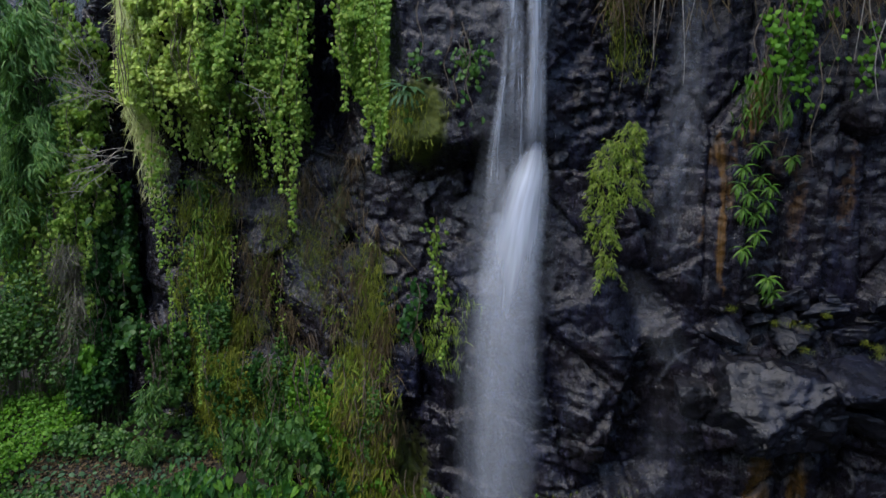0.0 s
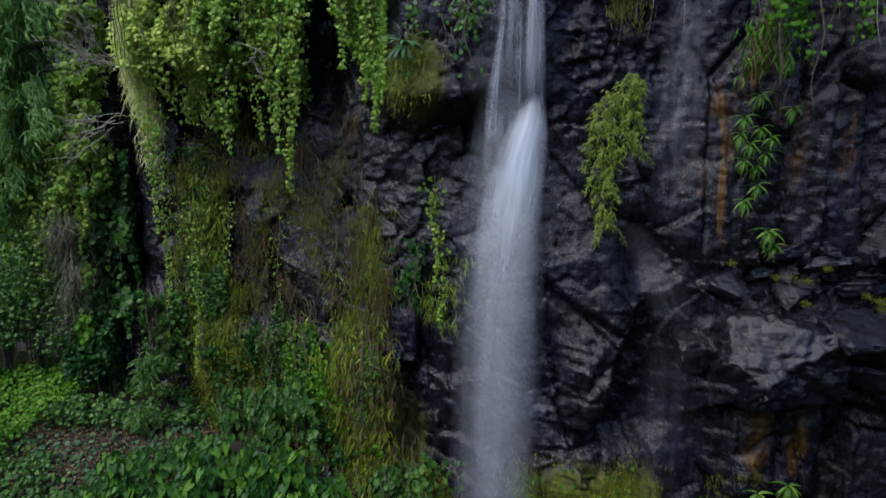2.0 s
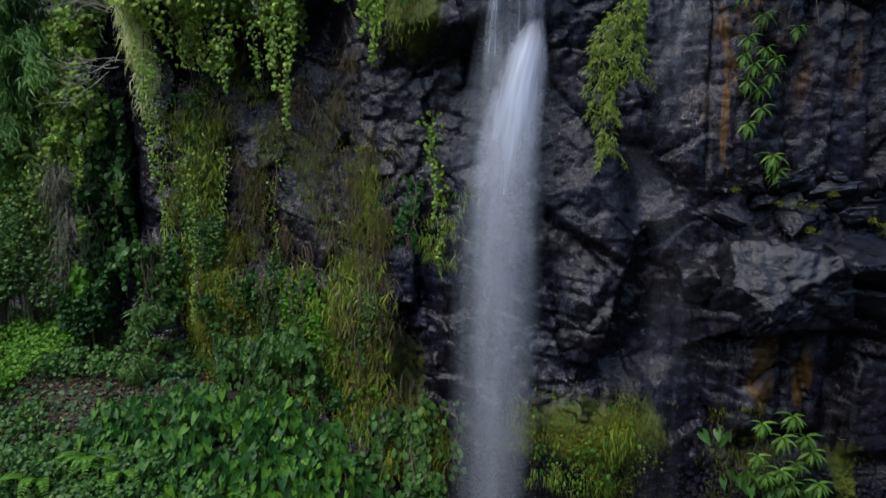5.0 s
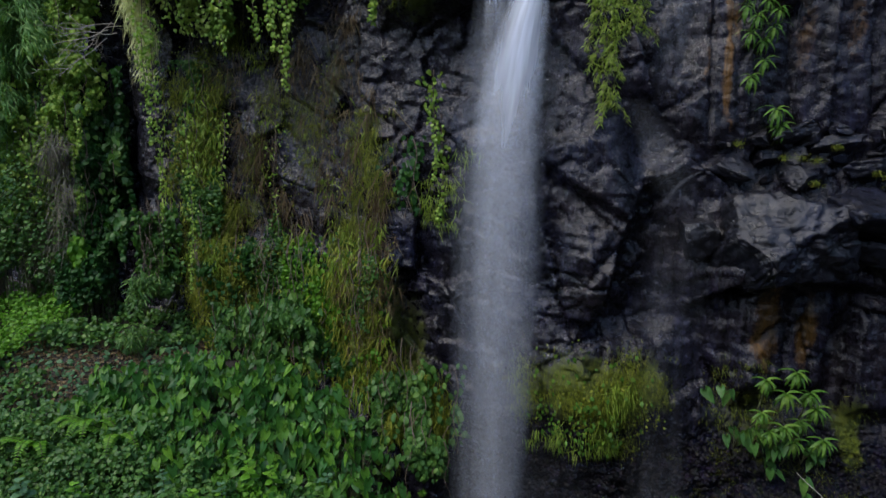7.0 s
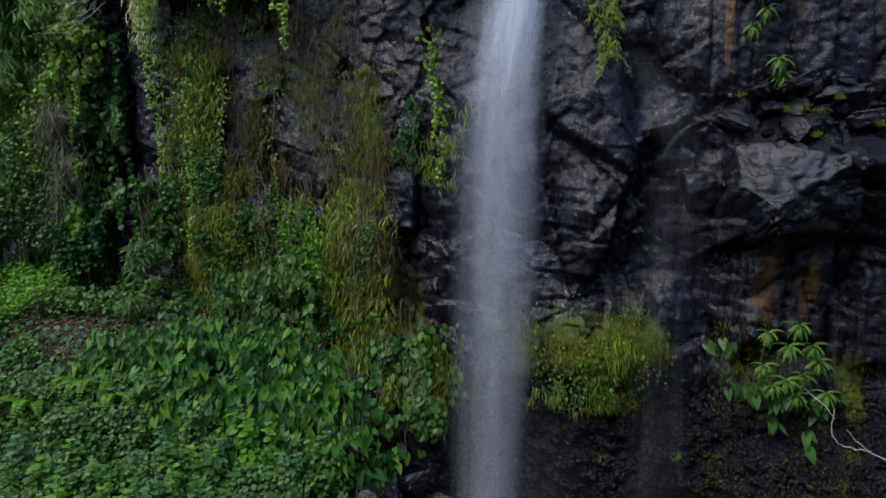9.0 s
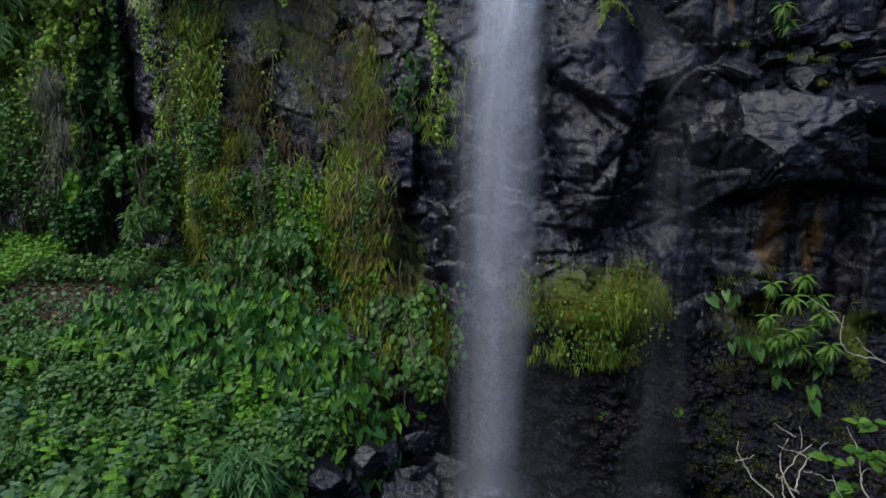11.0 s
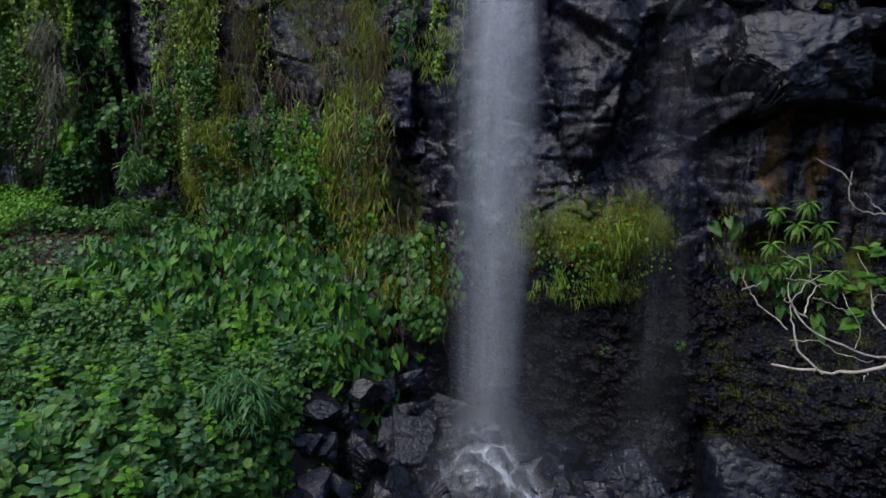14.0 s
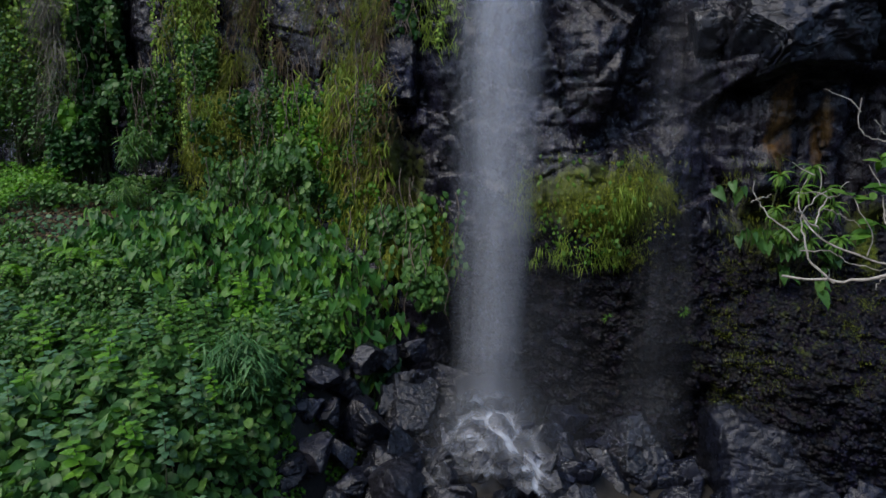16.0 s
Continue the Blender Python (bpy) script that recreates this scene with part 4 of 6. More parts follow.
FERN = leaf_material("hanging_leaf", [(0.0, (0.065, 0.115, 0.014)), (0.5, (0.155, 0.235, 0.028)), (1.0, (0.30, 0.37, 0.07))], 0.45, 0.35)
MOSSY = leaf_material("hanging_grass", [(0.0, (0.036, 0.060, 0.007)), (0.45, (0.090, 0.118, 0.011)), (0.85, (0.20, 0.215, 0.024)), (1.0, (0.17, 0.12, 0.045))], 0.6, 0.2, 0.35)
BROWN = leaf_material("dry_grass", [(0.0, (0.04, 0.028, 0.016)), (0.6, (0.095, 0.068, 0.036)), (1.0, (0.17, 0.14, 0.08))], 0.75, 0.1)
DRYSTEM = leaf_material("dry_stem", [(0.0, (0.07, 0.07, 0.055)), (0.6, (0.14, 0.135, 0.105)), (1.0, (0.24, 0.23, 0.19))], 0.8, 0.1)
SWORD = leaf_material("sword_leaf", [(0.0, (0.035, 0.088, 0.014)), (0.6, (0.068, 0.155, 0.022)), (0.95, (0.135, 0.22, 0.036)), (1.0, (0.26, 0.24, 0.04))], 0.42, 0.3)
SILVER = leaf_material("grey_green_leaf", [(0.0, (0.028, 0.085, 0.04)), (1.0, (0.085, 0.17, 0.085))], 0.5)
LIME = leaf_material("lime_leaf", [(0.0, (0.04, 0.125, 0.010)), (0.6, (0.085, 0.215, 0.018)), (1.0, (0.15, 0.29, 0.030))], 0.5, 0.35)
SPIKY = leaf_material("blue_green_leaf", [(0.0, (0.025, 0.085, 0.025)), (0.6, (0.050, 0.135, 0.045)), (1.0, (0.10, 0.20, 0.07))], 0.45)
BRANCHLEAF = leaf_material("fresh_leaf", [(0.0, (0.025, 0.075, 0.012)), (0.6, (0.055, 0.135, 0.018)), (1.0, (0.12, 0.21, 0.030))], 0.4, 0.35)
STEM = bark_material("green_stem", (0.03, 0.035, 0.012), (0.075, 0.085, 0.03))
TWIG = bark_material("grey_bark", (0.13, 0.115, 0.095), (0.34, 0.31, 0.27))
ROOT = bark_material("root", (0.035, 0.026, 0.018), (0.13, 0.10, 0.07))


def wall_vectors(rng, n, droop=1.0, out=0.35, face=0.5, spin=0.55):
    """Tip directions and normals of leaves that hang on a wall facing -y."""
    d = np.stack([rng.normal(0, spin, n), -out + rng.normal(0, 0.3, n), -droop + rng.normal(0, 0.25, n)], 1)
    nm = np.stack([rng.normal(0, 0.6, n), -1 + rng.normal(0, 0.35, n), face + rng.normal(0, 0.45, n)], 1)
    return d, nm


def floor_vectors(rng, n, fall=0.45, spin=1.0):
    d = np.stack([rng.normal(0, spin * 0.8, n), -0.6 + rng.normal(0, spin * 0.6, n), -fall + rng.normal(0, 0.25, n)], 1)
    nm = np.stack([rng.normal(0, 0.55, n), -0.5 + rng.normal(0, 0.5, n), 0.9 + rng.normal(0, 0.3, n)], 1)
    return d, nm


def scatter_wall(rng, n, x0, x1, z0, z1, keep):
    """n places on a piece of the cliff where keep(x, z) in 0..1 lets them stand."""
    xs_, zs_ = [], []
    have = 0
    for _ in range(60):
        x, z = rng.uniform(x0, x1, n), rng.uniform(z0, z1, n)
        ok = rng.uniform(0, 1, n) < keep(x, z)
        xs_.append(x[ok])
        zs_.append(z[ok])
        have += ok.sum()
        if have >= n:
            break
    return np.concatenate(xs_)[:n], np.concatenate(zs_)[:n]


# ---- creepers on the buttress ----
def creeper(name, seed, n, box, keep, depth, form, size, mat, label, category, droop=1.0, stems=24, stem_mat=ROOT, lump=0.35, face=0.5):
    """A mat of climbing leaves over a piece of the cliff: stems and leaves, standing off by up to depth."""
    rng = np.random.default_rng(seed)
    x, z = scatter_wall(rng, n, *box, keep)
    base = cliff_base(x, z) - 0.12
    off = depth * (0.15 + 0.85 * np.clip(0.5 + 1.6 * fbm(x * 1.3, z * 0.9, seed) + 0.9 * fbm(x * 4.2, z * 3.2, seed + 5, 2), 0, 1)) * rng.uniform(1 - lump, 1, len(x))
    d, nm = wall_vectors(rng, len(x), droop, face=face)
    e = thing(name, (float(x.mean()), float(base.mean()), float(z.min())), label, category)
    o = np.array(e.location)
    part("foliage", leaf_mesh("foliage", form, np.stack([x, base - off, z], 1) - o, d, nm, rng.uniform(*size, len(x)), mat), e, kind="stuff")
    lines = []
    for _ in range(stems):
        k = rng.integers(len(x))
        sx, sz = x[k], z[k]
        ln = rng.uniform(0.5, 1.8)
        q = np.linspace(0, 1, 10)
        px = sx + 0.25 * (rng.uniform() - 0.5) * q + 0.05 * np.sin(q * 9 + k)
        pz = sz + ln * (0.5 - q)
        py = cliff_base(px, pz) - 0.15 - depth * rng.uniform(0.2, 0.9)
        lines.append((np.stack([px, py, pz], 1) - o, 0.012, 0.005))
    if lines:
        part("stem_tangle", tubes_mesh("stem_tangle", lines, stem_mat, 4), e, kind="stuff")
    return e


def curtain_keep(x, z):
    low = np.interp(x, (-7.6, -7.1, -6.6, -6.2, -5.6, -5.0, -4.4, -3.9, -3.3, -2.75, -2.6), (13.0, 11.9, 10.9, 10.0, 9.5, 9.2, 9.5, 10.2, 9.9, 9.6, 14))
    return step(low - 0.3, low + 0.6, z + 1.2 * fbm(x * 2.4, z * 0.9, 7)) * (0.12 + 0.88 * step(-0.08, 0.08, fbm(x * 1.9, z * 1.3, 19)))


creeper("creeper_curtain", 11, 15000, (-7.6, -4.6, 8.6, 14.4), lambda x, z: curtain_keep(x, z) * step(-4.5, -5.2, x + 0.8 * fbm(x * 2, z * 2, 9)), 1.2, IVY, (0.06, 0.125), LIT_YELLOWISH,
        "thick curtain of yellow-green heart-leaved creeper hanging over the cliff", "creeper", stems=45, face=1.0)
creeper("creeper_curtain", 14, 12000, (-5.4, -2.6, 8.6, 14.4), lambda x, z: curtain_keep(x, z) * step(-5.2, -4.5, x + 0.8 * fbm(x * 2, z * 2, 9)), 1.1, IVY, (0.06, 0.125), CREEPER,
        "thick curtain of green heart-leaved creeper hanging over the cliff", "creeper", stems=35, face=0.9)
creeper("creeper_curtain", 13, 5500, (-6.9, -4.4, 10.0, 14.4), lambda x, z: step(-0.1, 0.12, fbm(x * 1.4, z * 1.2, 44)) * step(10.0, 11.0, z + fbm(x * 2, z, 3)), 1.35, OVATE, (0.08, 0.16), LIT_YELLOWISH,
        "bushy light green leaves standing out of the creeper curtain", "creeper", stems=40, face=1.1, droop=0.5)
creeper("creeper_curtain", 12, 8500, (-2.2, -0.85, 9.2, 14.4), lambda x, z: step(0, 0.6, z - np.interp(x, (-2.2, -1.6, -1.05, -0.85), (11.2, 10.2, 9.3, 12.5)) + 0.8 * fbm(x * 3, z, 5)), 0.6, IVY, (0.055, 0.115), GREENISH,
        "narrow hanging curtain of green creeper on dark rock", "creeper", stems=14, face=0.9)


def hanging_vine(seed, x, y, z0, z1, n, size, mat, label, form=IVY, sway=0.08, spread=0.09):
    """One vine that hangs free: its stem and its leaves."""
    rng = np.random.default_rng(seed)
    q = np.linspace(0, 1, 16)
    line = np.stack([sway * np.sin(5 * q + seed) * q, -0.1 * q + 0.05 * np.sin(7 * q + seed), (z1 - z0) * q], 1)
    e = thing("hanging_vine", (x, y, z0), label, "vine", "hanging vines")
    part("stem", tubes_mesh("stem", [(line, 0.012, 0.004)], ROOT, 5), e)
    t = rng.uniform(0, 1, n) ** 0.9
    p = np.stack([np.interp(t, q, line[:, k]) for k in range(3)], 1) + rng.normal(0, 1, (n, 3)) * (spread * (1.25 - t))[:, None] * np.array([1, 0.7, 0.4])
    d, nm = wall_vectors(rng, n)
    part("foliage", leaf_mesh("foliage", form, p, d, nm, rng.uniform(*size, n) * (1.15 - 0.4 * t), mat), e, kind="stuff")
    return e


VINE = "thin vine with small yellow-green heart leaves hanging down the cliff"
for k, (x, y, z0, z1, n, s) in enumerate([
        (-2.92, 13.0, 13.6, 7.9, 190, 0.18), (-3.1, 13.0, 13, 8.6, 150, 0.18), (-2.75, 12.95, 13.4, 9.4, 150, 0.19), (-3.35, 13.2, 12.4, 9.0, 110, 0.17),
        (-6.35, 14.55, 10, 6.9, 110, 0.15), (-6.2, 14.6, 9.5, 5.2, 120, 0.13), (-5.6, 14.7, 7.6, 3.6, 120, 0.13), (-1.15, 12.6, 13, 9.05, 170, 0.18),
        (-1.35, 12.6, 12.5, 9.6, 120, 0.17), (-4.3, 13.5, 10.6, 8.6, 60, 0.16), (-3.7, 13.6, 10.8, 8.9, 60, 0.15), (-1.9, 12.7, 12.6, 10.2, 90, 0.17),
        (-0.12, 12.45, 8.2, 6.2, 90, 0.15), (0.02, 12.4, 7.4, 5.3, 60, 0.14), (-4.75, 14.6, 7.6, 5.9, 30, 0.11), (-3.5, 14.1, 7.4, 5.4, 24, 0.1), (-9.3, 16.3, 10.6, 6.6, 170, 0.2), (-9.0, 16.2, 9.8, 6.2, 150, 0.2), (-8.75, 16.1, 9.0, 6.6, 110, 0.18), (-9.6, 16.3, 9.4, 6.2, 150, 0.2), (-9.15, 16.15, 11.5, 8.2, 150, 0.2), (-8.9, 16.1, 12.5, 9.0, 150, 0.2)]):
    hanging_vine(200 + k, x, y, z0, z1, int(n * 1.7), (s * 0.4, s * 0.72), CREEPER, VINE, spread=0.12 if z0 > 9.8 else 0.08)


rng = np.random.default_rng(77)
for k in range(22):
    z0 = rng.uniform(7.0, 9.8)
    hanging_vine(260 + k, rng.uniform(-12.2, -9.0), rng.uniform(16.4, 17.0), z0, z0 - rng.uniform(2.0, 3.6), 170, (0.07, 0.14), CREEPER, VINE, spread=0.26)


# ---- grass that hangs from the rock ----
def hanging_grass(name, seed, n, box, keep, length, mat, label, width=1.0, off=0.2, form=GRASS, clump=0.12, per=14):
    """Tufts of long blades over a piece of the cliff."""
    rng = np.random.default_rng(seed)
    m = max(1, n // per)
    cx, cz = scatter_wall(rng, m, *box, keep)
    k = rng.integers(len(cx), size=n)
    x, z = cx[k] + rng.normal(0, clump, n), cz[k] + rng.normal(0, clump * 0.6, n)
    y = np.minimum(cliff_base(x, z) - 0.05, face_at(x, z)) - rng.uniform(0, off, n)
    d = np.stack([rng.normal(0, 0.33, n), -rng.uniform(0.02, 0.75, n), -np.ones(n) + (rng.uniform(0, 1, n) < 0.12) * rng.uniform(0.5, 1.6, n)], 1)
    nm = np.stack([rng.normal(0, 0.7, n), -np.ones(n), rng.uniform(0, 0.5, n)], 1)
    o = np.array([x.mean(), y.mean(), z.min()])
    v, f = form
    wide = (v * np.array([width, 1, 1]), f)
    me_ = leaf_mesh(name, wide, np.stack([x, y, z], 1) - o, d, nm, rng.uniform(*length, n), mat)
    ob = new(name, me_)
    ob.location = o
    return tagged(ob, label, "grass", kind="stuff")


def strip(x0, x1, z0, z1, soft=0.25, s=3, wild=1.0):
    """A ragged patch between these limits."""
    def keep(x, z):
        w = wild * fbm(x * 1.6, z * 0.7, s)
        bare = 0.06 + 0.94 * step(-0.05, 0.09, fbm(x * 2.1, z * 0.9, s + 50, 3))
        return bare * step(x0 - soft, x0 + soft, x + w) * (1 - step(x1 - soft, x1 + soft, x + w)) * step(z0 - soft, z0 + soft, z + w) * (1 - step(z1 - soft, z1 + soft, z + w))
    return keep


hanging_grass("pale_grass", 21, 5500, (-7.3, -6.2, 7.8, 13.4), lambda x, z: bell(x + 0.3 * fbm(x * 0, z * 1.5, 6), 0, -6.72, 0, 0.09 + 0.15 * step(8.5, 11.5, z), 1) * step(8.1, 9.6, z), (0.15, 0.45), PALE, "pale yellow-green grass hanging at the buttress edge", 0.8, 0.8)
hanging_grass("hanging_grass", 22, 7000, (-6.6, -4.9, 2.6, 9.2), strip(-6.3, -5.2, 3.0, 8.8, 0.3, 3, 1.6), (0.07, 0.26), MOSSY, "mossy hanging grass streaked down wet rock", 1.7, 0.2)
hanging_grass("hanging_grass", 23, 900, (-5.4, -3.2, 7.6, 9.6), strip(-5.3, -3.4, 8.0, 9.3, 0.3, 3, 2), (0.08, 0.28), MOSSY, "green hanging grass under the creeper curtain", 1.4)
hanging_grass("root_fringe", 44, 1300, (-5.0, -0.6, 4.8, 9.6), strip(-4.8, -0.8, 5.0, 9.4, 0.3, 27, 2), (0.25, 0.9), BROWN, "thin dry roots hanging down bare rock", 0.4, 0.15, clump=0.05, per=6)
hanging_grass("hanging_grass", 24, 4000, (-5.9, -4.1, 3.0, 6.4), strip(-5.5, -4.5, 3.6, 5.4, 0.5, 3, 2.2), (0.07, 0.28), MOSSY, "yellow-green hanging grass down the edge of the buttress", 1.8, 0.25)
hanging_grass("hanging_grass", 39, 4200, (-2.6, -0.8, 1.6, 5.6), strip(-2.2, -1.1, 2.4, 4.8, 0.45, 8, 1.6), (0.08, 0.38), MOSSY, "long yellow-green grass hanging down the lower rock", 1.9, 0.35)
hanging_grass("hanging_grass", 40, 2500, (-4.6, -2.0, 2.2, 5.0), strip(-4.3, -2.2, 2.7, 4.3, 0.5, 12, 2.6), (0.06, 0.22), MOSSY, "sparse mossy grass between dark leaves", 1.1, 0.25)
hanging_grass("hanging_grass", 42, 700, (-1.0, -0.3, 1.3, 2.4), strip(-0.85, -0.45, 1.6, 2.2, 0.15, 5, 0.6), (0.15, 0.45), MOSSY, "drooping yellow-green grass tuft beside the fall", 1.3, 0.2)
hanging_grass("dry_grass", 25, 1500, (-2.4, -0.8, 1.8, 5.2), strip(-2.0, -1.2, 2.6, 5.0, 0.3, 3, 1.5), (0.15, 0.5), BROWN, "brown dry grass hanging among green tufts", 0.5, 0.4)
hanging_grass("hanging_grass", 26, 2600, (-2.3, -0.9, 4.4, 7.6), strip(-1.9, -1.2, 5.0, 7.4, 0.25, 3, 2.5), (0.08, 0.3), MOSSY, "small tufts of grass in the cracks of the rock", 0.9)
hanging_grass("hanging_grass", 27, 1900, (-4.6, -2.2, 5.0, 8.6), strip(-4.3, -2.4, 5.2, 8.2, 0.3, 9, 4.0), (0.08, 0.34), MOSSY, "thin scattered grass on grey rock", 0.45)
hanging_grass("hanging_grass", 28, 700, (-1.1, 0.9, 9.0, 11.4), strip(-0.9, 0.3, 9.5, 10.6, 0.35, 3, 1.6), (0.05, 0.2), MOSSY, "mossy grass on a ledge beside the fall", 1.6)
hanging_grass("hanging_grass", 29, 8000, (1.1, 4.1, 1.4, 3.6), lambda x, z: step(0.45, 0.8, bell(x, z, 2.5, 2.55, 1.3, 0.9) + 2.8 * fbm(x * 2.8, z * 1.7, 17)) * step(3.5, 3.3, z) * step(1.45, 1.9, z + 1.5 * fbm(x * 3.5, 0 * z, 8)), (0.03, 0.12), MOSSY, "bright mossy grass on a brow under the cliff", 1.6, 0.14)
hanging_grass("hanging_grass", 43, 240, (2.8, 3.4, 2.2, 3.2), strip(2.95, 3.25, 2.5, 3.0, 0.1, 5, 0.6), (0.15, 0.35), FERN, "bright drooping tuft on a mossy brow", 1.2, 0.2)
hanging_grass("hanging_grass", 38, 380, (1.5, 3.4, 1.5, 2.2), strip(1.6, 3.2, 1.65, 2.1, 0.2, 5, 1.5), (0.12, 0.32), FERN, "thin green strands hanging under a mossy brow", 1.0, 0.15, clump=0.06)
hanging_grass("hanging_grass", 30, 900, (4.4, 7.0, 1.6, 3.3), strip(4.5, 6.8, 1.8, 3.0, 0.25, 5, 2.0), (0.04, 0.14), MOSSY, "mossy grass round the sword-leaved plants", 1.2, 0.12)
hanging_grass("root_fringe", 31, 900, (2.4, 6.8, 11.0, 13.5), strip(2.6, 6.7, 11.7, 13.4), (0.3, 0.9), BROWN, "dry roots and grass hanging from the top edge", 0.5, 0.5)
hanging_grass("hanging_grass", 32, 900, (2.7, 3.3, 10.3, 12.2), strip(2.8, 3.2, 10.6, 12), (0.06, 0.2), MOSSY, "mossy tuft on wet dark rock", 1.6)
hanging_grass("dry_grass", 33, 3600, (-11.6, -8.9, 4.0, 7.4), strip(-11.0, -9.1, 4.2, 7.0), (0.3, 1.0), DRYSTEM, "grey dry stems hanging at the back of the gully", 0.45, 1.5)
hanging_grass("moss_tuft", 34, 1000, (4.8, 7.2, 5.6, 7.4), strip(5.0, 7.1, 5.8, 7.2, 0.2, 4, 2.5), (0.02, 0.05), MOSSY, "small bright moss tufts on the rock shoulder", 3.5, 0.05, clump=0.05, per=90)
hanging_grass("hanging_grass", 35, 300, (-0.5, 0.6, 5.2, 7.2), strip(-0.3, 0.4, 5.4, 6.4), (0.12, 0.32), FERN, "green tufts beside the falling water", 1.0)
hanging_grass("hanging_grass", 36, 2600, (-1.6, 0.3, 0.6, 2.6), strip(-1.3, -0.2, 0.9, 2.4, 0.25, 3, 1.8), (0.08, 0.3), MOSSY, "mossy grass on the rock beside the fall", 1.6)
hanging_grass("moss_tuft", 37, 5200, (3.8, 7.0, -0.8, 1.8), strip(4.0, 6.9, -0.6, 1.6, 0.3, 6, 4), (0.015, 0.045), MOSSY, "dull moss on dark gravelly rock", 2.5, 0.03, clump=0.07, per=40)

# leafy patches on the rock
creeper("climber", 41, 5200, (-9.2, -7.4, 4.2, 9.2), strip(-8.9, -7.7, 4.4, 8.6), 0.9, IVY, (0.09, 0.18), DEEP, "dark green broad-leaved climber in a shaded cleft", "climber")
creeper("climber", 60, 3600, (-9.4, -8.1, 7.4, 13.6), strip(-9.2, -8.3, 7.6, 13.4, 0.25, 31, 1.5), 1.5, IVY, (0.09, 0.17), CREEPER, "green leafy climber beside a dark cleft", "climber", stems=30, face=0.9)
creeper("climber", 42, 3200, (-7.3, -6.0, 3.4, 5.8), strip(-7.1, -6.2, 3.6, 5.4), 0.8, IVY, (0.08, 0.17), SHRUB, "green leafy climber over a rock foot", "climber")
creeper("climber", 43, 3000, (-5.4, -2.2, 2.0, 4.0), strip(-5.2, -2.6, 2.2, 3.5), 0.8, (HEART[0] * np.array([0.7, 1, 1]), HEART[1]), (0.10, 0.2), SHRUB, "green heart-leaved climber at the foot of the rock", "climber")
creeper("climber", 44, 1300, (-4.6, -1.0, 3.2, 5.4), strip(-4.4, -1.2, 3.5, 4.9, 0.3, 6, 2), 0.6, IVY, (0.05, 0.1), SHRUB, "small-leaved green climber on mossy rock", "climber")
creeper("climber", 45, 1500, (-2.0, 0.5, 0.6, 2.8), strip(-1.8, 0.3, 0.9, 2.5, 0.3, 6, 1.5), 0.6, OVATE, (0.1, 0.22), SHRUB, "leafy green plants on the rock beside the fall", "climber")
creeper("climber", 46, 170, (1.5, 3.5, 1.6, 3.5), lambda x, z: 0.1 + step(0.2, 0.6, bell(x, z, 2.35, 2.15, 0.5, 0.5) + 1.5 * fbm(x * 3, z * 3, 6)), 0.35, OVATE, (0.05, 0.12), SWORD, "fresh green small plants on a mossy brow", "climber", stems=0)
creeper("climber", 47, 150, (-1.0, 0.9, 9.8, 11.6), strip(-0.4, 0.8, 10.2, 11.2), 0.4, OVATE, (0.07, 0.14), SHRUB, "green leafy plants on a ledge beside the fall", "climber", stems=6)
creeper("climber", 48, 8500, (-12.4, -8.8, 4.6, 9.0), strip(-12.2, -9.2, 5.0, 8.8, 0.3, 4, 2.5), 1.7, SMALL, (0.08, 0.17), CREEPER, "yellow-green climber over grey stems", "climber")
creeper("climber", 49, 2600, (-10.9, -8.6, 3.1, 4.8), strip(-10.6, -8.9, 3.3, 4.5), 1.4, OVATE, (0.14, 0.26), LIME, "bright green leafy bush at the back of the slope", "bush")
creeper("climber", 50, 700, (4.45, 6.6, 9.8, 13.2), strip(4.7, 6.2, 10.3, 13, 0.3, 3), 0.9, IVY, (0.07, 0.13), LIME, "bright green round-leaved creeper hanging from the top edge", "creeper", stems=26)
creeper("climber", 51, 160, (4.4, 5.4, 9.6, 10.6), strip(4.5, 5.1, 9.7, 10.5, 0.2), 0.6, LANCE, (0.15, 0.27), SWORD, "narrow green leaves hanging under a creeper", "creeper", stems=4)
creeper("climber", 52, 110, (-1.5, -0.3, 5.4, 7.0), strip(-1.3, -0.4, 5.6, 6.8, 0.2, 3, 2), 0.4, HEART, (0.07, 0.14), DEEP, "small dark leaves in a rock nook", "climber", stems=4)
for k, (n, bx, lim, dep, sz) in enumerate([
        (2600, (-6.0, -0.8, 1.6, 5.0), (-5.6, -1.0, 1.9, 4.8), 0.35, (0.05, 0.12)), (1500, (-6.6, -4.8, 3.0, 9.2), (-6.4, -5.0, 3.2, 9.0), 0.3, (0.05, 0.11)),
        (700, (-4.8, -1.0, 5.0, 8.6), (-4.6, -1.1, 5.2, 8.4), 0.2, (0.04, 0.09)), (250, (1.2, 4.0, 1.6, 3.6), (1.4, 3.5, 1.8, 3.4), 0.3, (0.05, 0.11))]):
    creeper("climber", 140 + k, n, bx, strip(*lim, 0.3, 13 + k, 2.0), dep, SMALL, (sz[0] * 0.6, sz[1] * 0.65), MOSSY, "small yellow-green leaves scattered over mossy rock", "climber", stems=0)
creeper("climber", 150, 2600, (-5.6, -1.0, 2.2, 5.0), strip(-5.4, -1.2, 2.4, 4.8, 0.3, 21, 2.0), 0.45, IVY, (0.07, 0.15), DEEP, "dark leaves among the mossy grass", "climber", stems=10)
